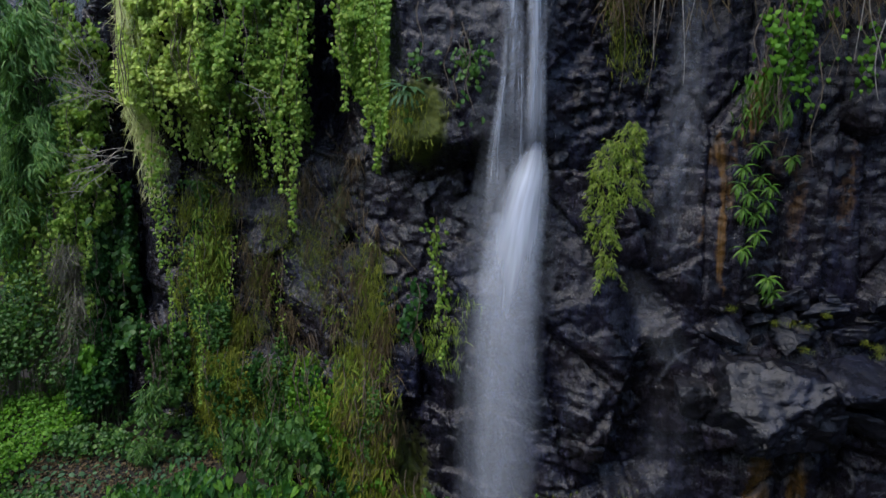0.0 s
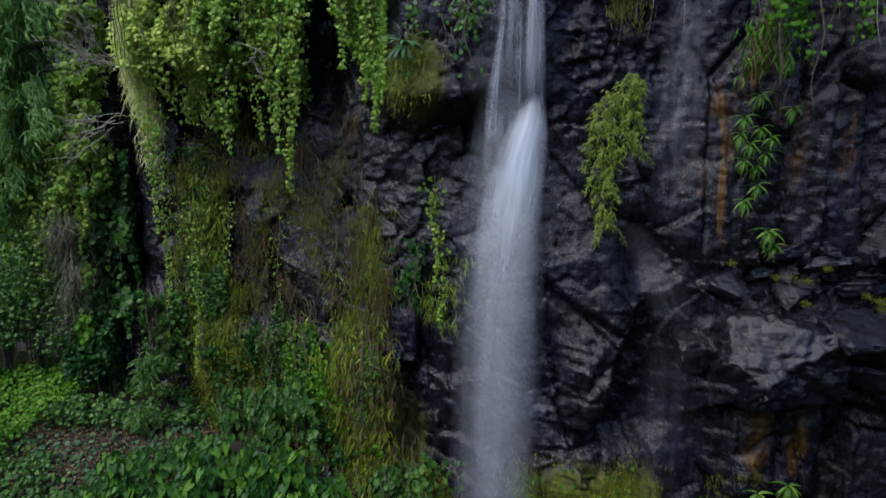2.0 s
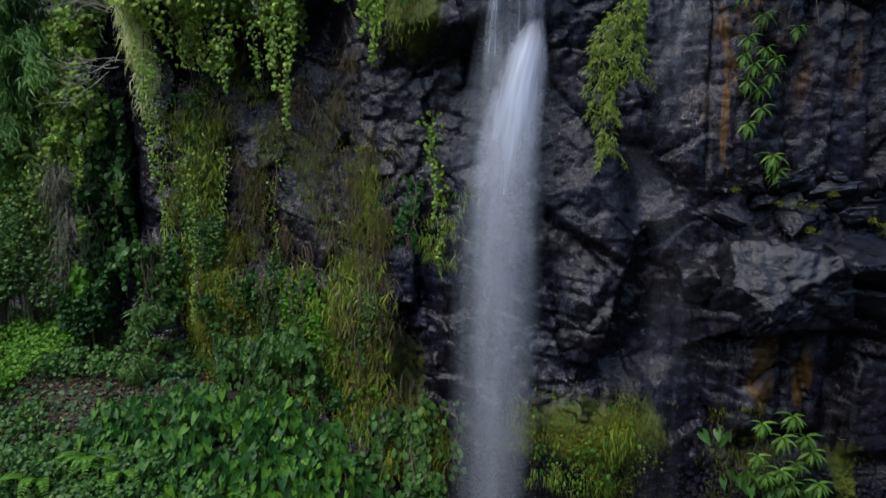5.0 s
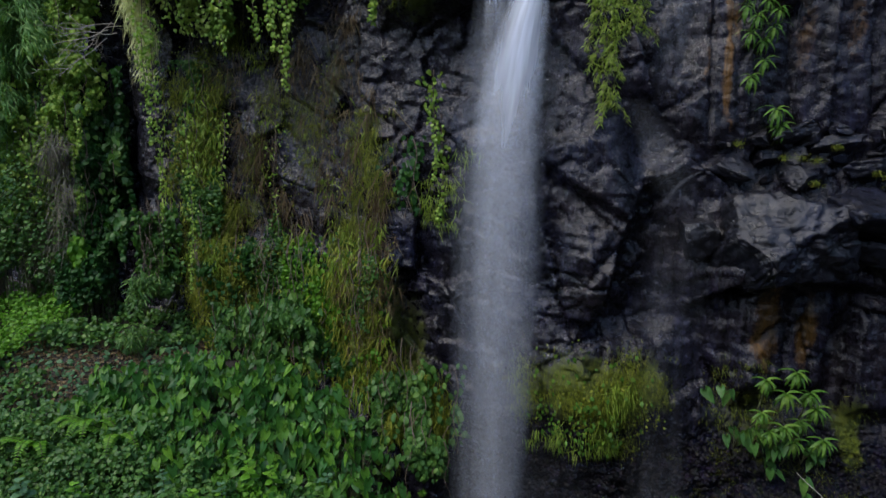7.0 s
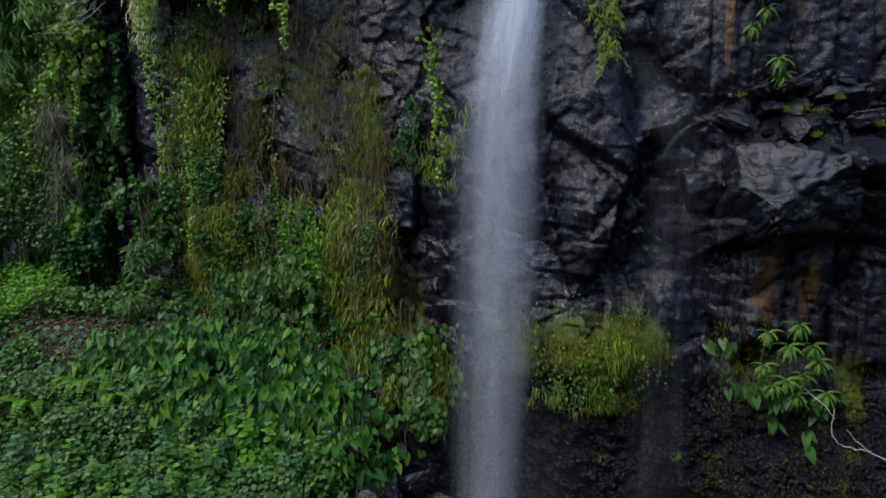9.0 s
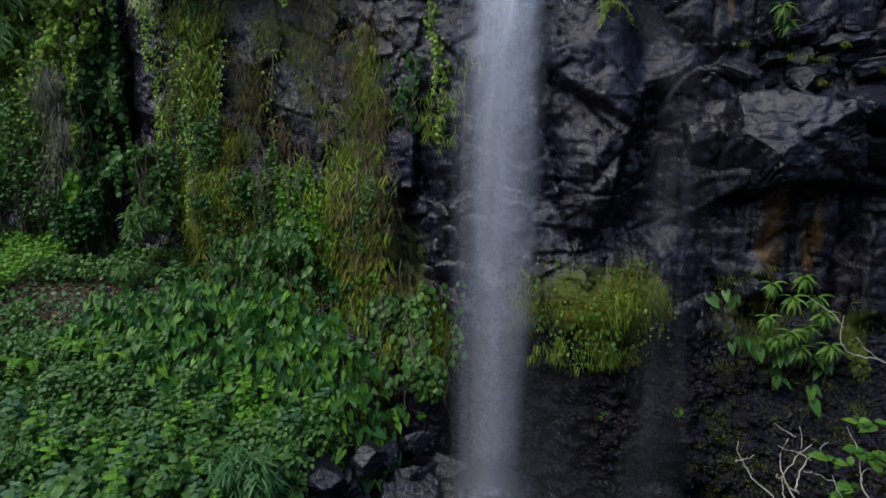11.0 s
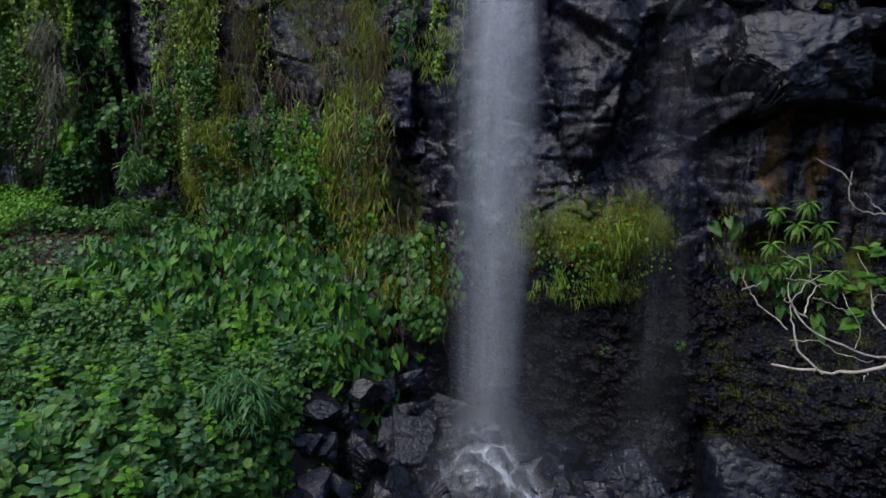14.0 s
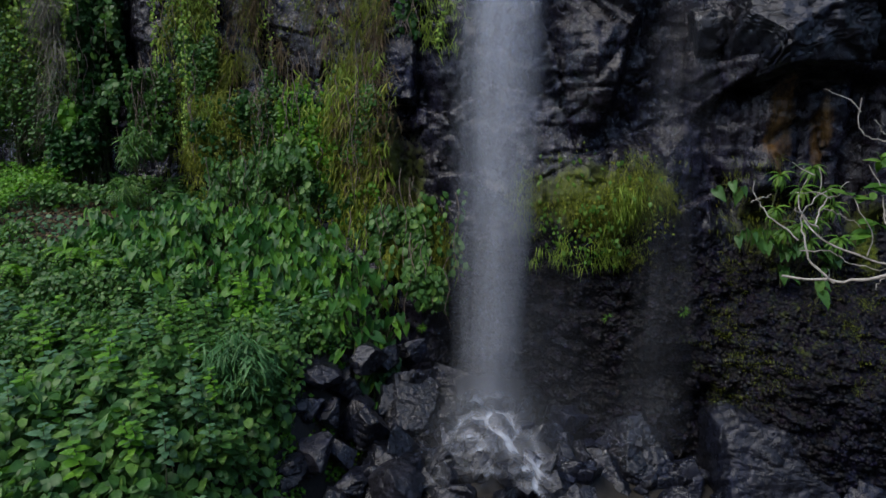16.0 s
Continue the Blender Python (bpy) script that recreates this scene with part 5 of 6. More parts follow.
creeper("climber", 151, 1300, (-6.6, -5.0, 3.4, 8.8), strip(-6.4, -5.2, 3.6, 8.6, 0.3, 22, 2.0), 0.35, IVY, (0.06, 0.12), SHRUB, "green leaves down the mossy edge of the buttress", "climber", stems=10)
creeper("climber", 152, 300, (-4.6, -1.4, 4.9, 8.0), strip(-4.4, -1.5, 5.0, 7.9, 0.3, 23, 3.0), 0.2, LANCE, (0.07, 0.18), FERN, "thin drooping leaves on bare rock", "climber", stems=6)
creeper("climber", 153, 1000, (-3.8, -0.9, 1.7, 5.4), strip(-3.6, -1.0, 1.9, 5.2, 0.3, 41, 2.0), 0.5, LANCE, (0.10, 0.26), FERN, "narrow yellow-green leaves hanging over mossy rock", "climber", stems=12)
creeper("climber", 154, 1300, (-9.1, -7.6, 4.2, 8.4), strip(-8.9, -7.8, 4.4, 8.2, 0.25, 42, 1.5), 1.3, HEART, (0.10, 0.2), SHRUB, "broad green leaves on a climber in the cleft", "climber", stems=10, face=0.9)
creeper("climber", 155, 900, (-3.4, -1.0, 2.0, 5.0), strip(-3.2, -1.1, 2.2, 4.8, 0.3, 43, 2.0), 0.55, IVY, (0.06, 0.13), LIME, "fresh green leaves among hanging grass", "climber", stems=8)
creeper("climber", 156, 700, (-6.6, -4.9, 3.4, 9.0), strip(-6.4, -5.1, 3.6, 8.8, 0.3, 44, 2.0), 0.4, LANCE, (0.10, 0.24), FERN, "narrow yellow-green leaves hanging down the buttress", "climber", stems=8)


# ---- trees and bushes at the back of the gully ----
def feathery_tree(seed, at, height, spread, n, label):
    """A slender tree with drooping sprays of narrow leaves."""
    rng = np.random.default_rng(seed)
    e = thing("tree", at, label, "tree", "trees at the back of the gully")
    trunk = bend([(0, 0, 0), (0.1, -0.2, height * 0.5), (-0.1, -0.3, height)], 14, rng, 0.02)
    part("trunk", tubes_mesh("trunk", [(trunk, 0.13, 0.03)], ROOT, 8), e)
    limbs, P, D, N, S = [], [], [], [], []
    for k in range(n):
        h = rng.uniform(0.55, 1.0) * height
        b = np.array([np.interp(h, trunk[:, 2], trunk[:, j]) for j in range(3)])
        a = rng.uniform(0, 2 * math.pi)
        r = spread * rng.uniform(0.4, 1.0) * (1.15 - 0.55 * h / height)
        way = np.array([math.cos(a), math.sin(a) * 0.8 - 0.3, 0])
        pts = bend([b, b + way * r * 0.5 + (0, 0, 0.3), b + way * r + (0, 0, rng.uniform(-0.7, 0.1))], 12)
        limbs.append((pts, 0.02, 0.005))
        for q in range(4, 12):
            m = rng.integers(18, 26)
            c = pts[q] + rng.normal(0, 0.05, 3)
            P.append(c + rng.normal(0, 0.10, (m, 3)))
            D.append(np.stack([rng.normal(0, 0.45, m) + 0.7 * way[0], rng.normal(-0.3, 0.35, m), rng.normal(-0.6, 0.3, m)], 1))
            N.append(np.stack([rng.normal(-0.2, 0.5, m), rng.normal(-0.5, 0.3, m), rng.normal(1.0, 0.3, m)], 1))
            S.append(rng.uniform(0.18, 0.36, m))
    part("limb_tangle", tubes_mesh("limb_tangle", limbs, ROOT, 4), e, kind="stuff")
    part("crown", leaf_mesh("crown", (LANCE[0] * np.array([0.8, 1, 1]), LANCE[1]), np.concatenate(P), np.concatenate(D), np.concatenate(N), np.concatenate(S), BAMBOO), e, "crown of narrow drooping leaves", "stuff")
    return e


FEATHER = "slender tree with feathery drooping dark green leaves"
for k, (x, y, h, sp, n) in enumerate([(-11.6, 17.1, 11.5, 1.9, 66), (-9.9, 16.8, 11.0, 1.4, 50), (-12.9, 17.5, 12.0, 1.9, 56), (-10.8, 17.0, 8.5, 1.3, 26)]):
    feathery_tree(60 + k, (x, y, float(floor_at(x, y)) - 0.1), h, sp, n, FEATHER)


# ---- plants on the slope ----
BROAD = blade_form([(0.17, -0.26, 0.05, 0.0), (0.33, -0.08, 0.08, 0.0), (0.34, 0.14, 0.07, -0.03), (0.24, 0.46, 0.02, -0.07), (0.09, 0.80, -0.08, -0.14), (0.0, 1.02, -0.24, -0.24)])
BROAD[0][0] = (0, -0.02, 0.02)     # the notch where the stalk joins


def rib_leaf(name, size, mat):
    return leaf_mesh(name, BROAD, [(0, 0, 0)], [(0, 1, 0)], [(0, 0, 1)], [size], mat)


TARO_LEAVES = [rib_leaf("leaf", s, TARO) for s in (0.15, 0.19, 0.23, 0.27)]
BRIGHT_LEAVES = [rib_leaf("leaf", s, SHRUB) for s in (0.16, 0.2, 0.23, 0.26)]


def turned(d, n):
    """The turn that lays a leaf's tip along d and its face to n."""
    d, n = Vector(d).normalized(), Vector(n)
    n = (n - d * n.dot(d)).normalized()
    return Matrix((d.cross(n), d, n)).transposed().to_4x4()


def broad_plant(rng, at, n, scale=1.0, blades=TARO_LEAVES):
    """Stalks from one root, each with one large heart leaf hanging tip down."""
    e = thing("broad_leaved_plant", at, "green plant with large heart-shaped leaves on the slope", "plant", "broad-leaved plants on the slope")
    for _ in range(n):
        a = rng.uniform(-math.pi, math.pi)
        r, h = rng.uniform(0.1, 0.42) * scale, rng.uniform(0.3, 0.75) * scale
        tip = np.array([math.cos(a) * r, math.sin(a) * r * 0.9 - 0.08, h])
        part("stalk", tubes_mesh("stalk", [(bend([(0, 0, -0.05), (tip[0] * 0.4, tip[1] * 0.4, h * 0.75), tip], 5), 0.010, 0.006)], STEM, 3), e)
        d = (0.45 * math.cos(a) + rng.normal(0, 0.35), -0.55 + rng.normal(0, 0.25), -1.0 + rng.normal(0, 0.22))
        nm = (rng.normal(0, 0.5) + 0.3 * math.cos(a), -0.75 + rng.normal(0, 0.35), 0.65 + rng.normal(0, 0.3))
        part("leaf", blades[rng.integers(4)], e, m=Matrix.Translation(tip) @ turned(d, nm))
    return e


rng = np.random.default_rng(70)
count = 0
for k in range(1800):
    x, y = rng.uniform(-7.6, -0.9), rng.uniform(10.3, 14.0)
    near = np.interp(x, (-7.6, -6.5, -4.5, -2.6, -0.9), (12.6, 11.9, 11.2, 10.4, 10.6))
    far = np.interp(x, (-7.6, -6.3, -5.6, -2.9, -0.9), (12.8, 13.6, 14.0, 13.3, 11.7))
    if not near < y < far or y > cliff_base(np.array([x]), np.array([2.0]))[0] - 0.4:
        continue
    broad_plant(rng, (x, y, float(floor_at(x, y))), int(rng.integers(7, 11)), rng.uniform(0.75, 1.1))
    count += 1
    if count > 205:
        break


def ground_cover(name, seed, n, limits, keep, height, form, size, mat, label, category, fall=0.45, stems=0):
    """A low thicket on the slope: a lumpy canopy of leaves, over stems."""
    rng = np.random.default_rng(seed)
    x, y = scatter_wall(rng, n, *limits, keep)
    z = floor_at(x, y) + height * (0.2 + 0.8 * np.clip(0.5 + 1.8 * fbm(x * 1.6, y * 1.6, seed), 0, 1)) * rng.uniform(0.45, 1.05, len(x))
    d, nm = floor_vectors(rng, len(x), fall)
    o = np.array([x.mean(), y.mean(), float(floor_at(x.mean(), y.mean()))])
    e = thing(name, o, label, category)
    part("foliage", leaf_mesh("foliage", form, np.stack([x, y, z], 1) - o, d, nm, rng.uniform(*size, len(x)), mat), e, kind="stuff")
    k = rng.integers(len(x), size=stems)
    lines = [(np.array([(x[i] + rng.normal(0, 0.1), y[i] + 0.1, float(floor_at(x[i], y[i])) - 0.05), (x[i], y[i] + 0.02, z[i])]) - o, 0.012, 0.006) for i in k]
    if lines:
        part("stem_tangle", tubes_mesh("stem_tangle", lines, STEM, 4), e, kind="stuff")
    return e


def slope_keep(x, y):
    """The planted bank, short of the stream's stones."""
    edge = np.interp(y, (4, 7.5, 9, 10.2, 11, 12), (-3.0, -2.35, -2.2, -1.9, -1.1, -0.8))
    return step(edge + 0.1, edge - 0.25, x + 0.5 * fbm(x * 2, y * 2, 3))


ground_cover("bush", 79, 6500, (-13.2, -9.2, 15.9, 17.2), lambda x, y: np.ones_like(x), 4.2, SMALL, (0.08, 0.17), SHRUB, "tall tangled green bush at the back of the gully", "bush", 0.8, stems=60)
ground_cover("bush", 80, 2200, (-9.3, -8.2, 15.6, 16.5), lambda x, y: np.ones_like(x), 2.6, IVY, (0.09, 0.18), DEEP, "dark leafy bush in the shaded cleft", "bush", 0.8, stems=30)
ground_cover("thicket", 81, 19000, (-9.5, -1.2, 9.0, 12.6), lambda x, y: slope_keep(x, y) * (1 - step(-0.3, 0.5, y - np.interp(x, (-7.6, -6.5, -4.5, -2.6, -0.9), (12.8, 12.2, 11.4, 10.6, 10.5)))), 0.95, OVATE, (0.07, 0.15), SHRUB,
             "dense thicket of small green leaves on the slope", "shrub", stems=250)
ground_cover("thicket", 82, 9000, (-8.5, -1.9, 6.0, 9.6), slope_keep, 1.05, OVATE, (0.13, 0.27), SHRUB, "dense green thicket of rounded leaves", "shrub", stems=250)
ground_cover("thicket", 83, 1500, (-4.4, -2.6, 9.6, 11.6), strip(-4.2, -2.8, 9.9, 11.4, 0.3, 5), 1.05, SMALL, (0.07, 0.15), LIME, "fresh green small-leaved bush in the thicket", "shrub", stems=60)
ground_cover("ground_cover", 84, 10000, (-13.5, -8.6, 12.0, 17.6), lambda x, y: 1 - step(-9.6, -8.7, x + 0.4 * (15.5 - y)), 0.95, SMALL, (0.06, 0.15), LIME, "bright green low plants on a slope", "ground cover", stems=80)
ground_cover("ground_cover", 85, 800, (-10.2, -5.6, 12.4, 15.4), lambda x, y: 0.6 * np.ones_like(x), 0.3, OVATE, (0.07, 0.2), SILVER, "sparse grey-green weeds on bare soil", "weeds", stems=60)
ground_cover("ground_cover", 89, 2000, (-9.4, -5.6, 14.7, 16.4), lambda x, y: 0.15 + 0.85 * step(-0.05, 0.1, fbm(x * 1.5, y * 1.5, 12)), 0.65, OVATE, (0.08, 0.19), SHRUB, "low leafy weeds at the foot of the rock", "weeds", stems=40)
ground_cover("leaf_litter", 86, 6000, (-10.2, -5.4, 12.6, 15.6), lambda x, y: np.ones_like(x), 0.07, OVATE, (0.04, 0.11), BROWN, "dry brown fallen leaves on bare soil", "leaf litter", 0.1)
ground_cover("ground_cover", 87, 1700, (-10.0, -5.0, 11.6, 14.4), lambda x, y: step(-0.4, 0.4, np.interp(x, (-10, -8, -6, -5), (13.9, 13.3, 13.4, 13.8)) - y + 1.5 * fbm(x * 1.2, y * 1.2, 4)), 0.5, OVATE, (0.09, 0.2), SHRUB, "low green weeds at the edge of the thicket", "weeds", stems=40)
ground_cover("ground_cover", 88, 1500, (-2.5, -0.8, 8.3, 10.6), lambda x, y: step(-0.5, 0.2, -1.1 - x) * step(-0.1, 0.1, fbm(x * 2.5, y * 2.5, 5)), 0.3, SMALL, (0.04, 0.1), LIME, "small bright plants between wet stones", "weeds", stems=40)


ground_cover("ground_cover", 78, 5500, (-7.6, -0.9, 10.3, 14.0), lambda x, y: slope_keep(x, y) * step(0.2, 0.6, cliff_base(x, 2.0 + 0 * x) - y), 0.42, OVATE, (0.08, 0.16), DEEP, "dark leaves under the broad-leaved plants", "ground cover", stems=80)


def herb(rng, at, height, size, mat, label):
    """A stem with whorls of pointed leaves up to its top."""
    e = thing("herb", at, label, "plant", "herbs in the thicket")
    lean = np.array([rng.normal(0, 0.12), -0.1 + rng.normal(0, 0.1), height])
    part("stem", tubes_mesh("stem", [(bend([(0, 0, -0.05), lean * 0.5 + (0.02, 0, 0), lean], 6), 0.009, 0.005)], STEM, 4), e)
    P, D, N, S = [], [], [], []
    for k in range(15):
        a, q = 2.4 * k, 1 - 0.035 * k
        P.append(lean * q)
        D.append((math.cos(a), math.sin(a) - 0.15, 0.35 - 0.05 * k + rng.normal(0, 0.12)))
        N.append((rng.normal(0, 0.2), -0.35, 1.0))
        S.append(size * (0.55 + 0.45 * min(1.0, k / 5)) * rng.uniform(0.8, 1.15))
    part("foliage", leaf_mesh("foliage", OVATE, P, D, N, S, mat), e, kind="stuff")
    return e


rng = np.random.default_rng(171)
HERBS = [(SHRUB, "leafy green herb with pointed leaves in the thicket"), (LIME, "fresh light green herb with pointed leaves"), (SILVER, "grey-green herb with pale pointed leaves"), (SHRUB, "leafy green herb with pointed leaves in the thicket")]
for k in range(230):
    x, y = rng.uniform(-8.2, -1.9), rng.uniform(6.9, 11.3)
    edge = float(np.interp(y, (4, 7.5, 9, 10.2, 11, 12), (-3.0, -2.5, -2.4, -2.2, -1.6, -1.2)))
    if x > edge or (y > 10.4 and rng.uniform() < 0.6):
        continue
    mat, text = HERBS[int(rng.integers(4))]
    herb(rng, (x, y, float(floor_at(x, y))), rng.uniform(0.65, 1.1), rng.uniform(0.13, 0.24), mat, text)


def spray_bush(seed, at, n, height, size, label, mat=BAMBOO):
    """A pointed bush of narrow drooping leaves."""
    rng = np.random.default_rng(seed)
    e = thing("bush", at, label, "bush")
    lines, P, D, N, S = [], [], [], [], []
    for k in range(n):
        a, r = rng.uniform(0, 2 * math.pi), height * rng.uniform(0.05, 0.35)
        top = np.array([math.cos(a) * r, math.sin(a) * r - 0.1, height * rng.uniform(0.5, 1.0) * (1 - 0.6 * r / height)])
        lines.append((bend([(0, 0, -0.05), top * 0.6, top], 6), 0.012, 0.005))
        m = 26
        a2 = rng.uniform(0, 2 * math.pi, m)
        P.append(top + rng.normal(0, 0.06, (m, 3)) - np.array([0, 0, 1]) * rng.uniform(0, 0.25, (m, 1)))
        D.append(np.stack([np.cos(a2), np.sin(a2) - 0.2, rng.normal(-0.7, 0.5, m)], 1))
        N.append(np.stack([rng.normal(0, 0.3, m), rng.normal(-0.4, 0.3, m), np.ones(m)], 1))
        S.append(rng.uniform(*size, m))
    part("stem_tangle", tubes_mesh("stem_tangle", lines, STEM, 4), e)
    part("foliage", leaf_mesh("foliage", (LANCE[0] * np.array([0.65, 1, 1]), LANCE[1]), np.concatenate(P), np.concatenate(D), np.concatenate(N), np.concatenate(S), mat), e, kind="stuff")
    return e


spray_bush(90, (-2.85, 9.15, float(floor_at(-2.85, 9.15))), 70, 1.2, (0.16, 0.36), "pointed bush of narrow blue-green leaves in the thicket", SPIKY)
spray_bush(91, (-6.9, 14.6, float(floor_at(-6.9, 14.6))), 10, 1.0, (0.15, 0.3), "narrow-leaved bush below the rock", SHRUB)
spray_bush(92, (-6.9, 15.0, 3.0), 14, 1.1, (0.2, 0.36), "narrow-leaved bush below the rock", SHRUB)


LEAFLET = leaf_mesh("leaflet", (OVATE[0] * np.array([0.6, 1, 1]), OVATE[1]), [(0, 0, 0)], [(0, 1, 0)], [(0, 0, 1)], [1.0], LIME)


def fern(seed, at, fronds, label):
    """Arching fronds with paired leaflets."""
    rng = np.random.default_rng(seed)
    e = thing("fern", at, label, "fern")
    for k in range(fronds):
        a = -math.pi / 2 + rng.uniform(-1.5, 1.5)
        ln = rng.uniform(0.9, 1.3)
        q = np.linspace(0, 1, 22)
        p = np.stack([math.cos(a) * ln * 0.8 * q, math.sin(a) * ln * 0.6 * q, ln * (0.9 * q - 0.85 * q**2.4)], 1)
        fr = part("frond", tubes_mesh("frond", [(p, 0.008, 0.003)], STEM, 4), e)
        t = unit(np.gradient(p, axis=0))[3:]
        side = unit(np.cross(t, (0, 0, 1.0)))
        both = np.concatenate([side, -side])
        up = np.tile(np.cross(side, t), (2, 1))
        long = np.tile(0.12 * np.sin(np.linspace(0.9, 3.0, 19)) + 0.03, 2)
        for at_, d_, n_, s_ in zip(np.tile(p[3:], (2, 1)), both + 0.35 * np.tile(t, (2, 1)), up, long):
            part("leaflet", LEAFLET, fr, m=Matrix.Translation(at_) @ turned(d_, n_) @ Matrix.Scale(float(s_), 4))
    return e


fern(95, (-6.7, 12.2, 1.35), 6, "light green fern with arching fronds")
fern(96, (-6.1, 11.9, 1.2), 5, "light green fern with arching fronds")
fern(97, (-7.6, 11.8, 1.1), 4, "light green fern with arching fronds")


# ---- hanging clump beside the fall ----
def hanging_clump(seed, label):
    rng = np.random.default_rng(seed)
    e = thing("hanging_plant", (2.95, 11.0, 9.9), label, "plant")
    lines, P, D, N, S = [], [], [], [], []
    for k in range(170):
        t = rng.uniform(0, 1)
        if k % 5 < 2:     # the upper lobe
            z0, mid, half = -1.25 * t, 0.12, float(np.interp(t, (0, 0.25, 1), (0.04, 0.15, 0.14)))
        else:             # the lower, longer one
            z0, mid, half = -0.3 - 2.15 * t, -0.25, float(np.interp(t, (0, 0.15, 0.6, 0.85, 1), (0.08, 0.22, 0.22, 0.14, 0.05)))
        x0 = mid + rng.uniform(-half, half)
        ln = rng.uniform(0.2, 0.42)
        q = np.linspace(0, 1, 8)
        out = 0.26 * (1 - ((x0 - mid) / (half + 0.05)) ** 2) * rng.uniform(0.6, 1.15)
        side = rng.normal(0, 0.11)
        p = np.stack([x0 + side * q, -0.05 - out * (0.6 + 0.6 * np.sin(2.2 * q)), z0 + 0.08 * np.sin(3 * q) - ln * q], 1)
        lines.append((p, 0.006, 0.002))
        m = 24
        w = rng.uniform(0.1, 1, m)
        P.append(np.stack([np.interp(w, q, p[:, j]) for j in range(3)], 1) + rng.normal(0, 0.015, (m, 3)))
        D.append(np.stack([rng.normal(side * 3, 0.8, m), rng.normal(-0.45, 0.35, m), rng.normal(-0.8, 0.3, m)], 1))
        N.append(np.stack([rng.normal(0, 0.5, m), -np.ones(m), rng.normal(0.8, 0.35, m)], 1))
        S.append(rng.uniform(0.05, 0.11, m))
    part("stem_tangle", tubes_mesh("stem_tangle", lines, ROOT, 4), e)
    part("foliage", leaf_mesh("foliage", (LANCE[0] * np.array([1.15, 1, 1]), LANCE[1]), np.concatenate(P), np.concatenate(D), np.concatenate(N), np.concatenate(S), FERN), e, kind="stuff")


hanging_clump(99, "long clump of light green narrow leaves hanging beside the fall")


# ---- sword-leaved plants ----
ARCH = blade_form([(0.03, 0.0, 0.0, 0.0), (0.085, 0.28, 0.08, 0.06), (0.08, 0.55, -0.02, -0.05), (0.05, 0.8, -0.26, -0.28), (0.0, 0.92, -0.52, -0.52)])
SWORDS = [leaf_mesh("leaf", ARCH, [(0, 0, 0)], [(0, 1, 0)], [(0, 0, 1)], [s], SWORD) for s in (0.26, 0.31, 0.36)]


def sword_plant(rng, root, head, label, n=16, size=1.0):
    """A stem with one head of long drooping leaves."""
    e = thing("sword_plant", root, label, "plant", "sword-leaved plants")
    h = np.array(head) - np.array(root)
    part("stem", tubes_mesh("stem", [(bend([(0, 0, 0), h * 0.6 + (0, -0.08, 0), h], 8), 0.016, 0.012)], STEM, 5), e)
    for k in range(n):
        a = 2.4 * k
        rise = 0.75 - 1.7 * k / n
        d = (math.cos(a) * 0.7, math.sin(a) * 0.6 - 0.25, rise - 0.42)
        nm = (-0.5 * math.cos(a) * rise, -0.45, 0.8)
        part("leaf", SWORDS[rng.integers(3)], e, m=Matrix.Translation(h + Vector((0, 0, -0.05 * k / n))) @ turned(d, nm) @ Matrix.Scale(size, 4))
    return e


rng = np.random.default_rng(105)
SW = "sword-leaved green plant rooted on the cliff"
for x, y, z in [(4.75, 10.45, 9.15), (5.05, 10.5, 9.0), (4.85, 10.4, 8.75), (5.0, 10.5, 8.4), (5.2, 10.45, 8.85), (4.78, 10.45, 8.5), (5.05, 10.5, 8.1), (4.85, 10.5, 7.85), (5.0, 10.6, 9.5), (5.5, 10.45, 9.3), (4.7, 10.45, 8.9), (5.15, 10.5, 8.6)]:
    yr = float(face_at(np.array([x]), np.array([z - 0.15]))[0])
    sword_plant(rng, (x, yr + 0.05, z - 0.2), (x, min(y, yr - 0.12), z), SW, 13, rng.uniform(0.62, 0.8))
for x, z, s in [(5.3, 7.35, 0.85), (5.42, 7.1, 0.7)]:
    yr = float(face_at(np.array([x]), np.array([z - 0.2]))[0])
    sword_plant(rng, (x, yr + 0.05, z - 0.3), (x, yr - 0.2, z), SW, 18, s)
for x, z in [(5.13, 3.07), (5.64, 3.18), (5.44, 2.86), (5.05, 2.56), (5.95, 2.6), (5.74, 2.37), (5.21, 2.23), (5.43, 2.31), (6.06, 2.1), (5.63, 2.05), (5.85, 2.85)]:
    yr = min(float(face_at(np.array([x]), np.array([1.8]))[0]), float(face_at(np.array([x]), np.array([z]))[0]))
    sword_plant(rng, (x + 0.08, yr + 0.1, z - 0.9), (x + 0.08, min(yr - 0.15, 10.2) - rng.uniform(0, 0.2), z), SW, 20, rng.uniform(0.72, 0.86))
for x, z, n in [(4.72, 2.3, 6), (5.0, 2.25, 7), (5.4, 2.05, 8), (5.85, 2.05, 7), (5.3, 1.75, 5), (6.12, 1.85, 5), (5.8, 1.5, 3), (5.6, 1.35, 2), (4.39, 3.05, 4)]:
    yr = float(face_at(np.array([x]), np.array([z - 0.3]))[0]) - 0.05
    broad_plant(rng, (x + 0.12, min(yr - 0.05, 10.3), z - 0.42), n, 0.5, BRIGHT_LEAVES)
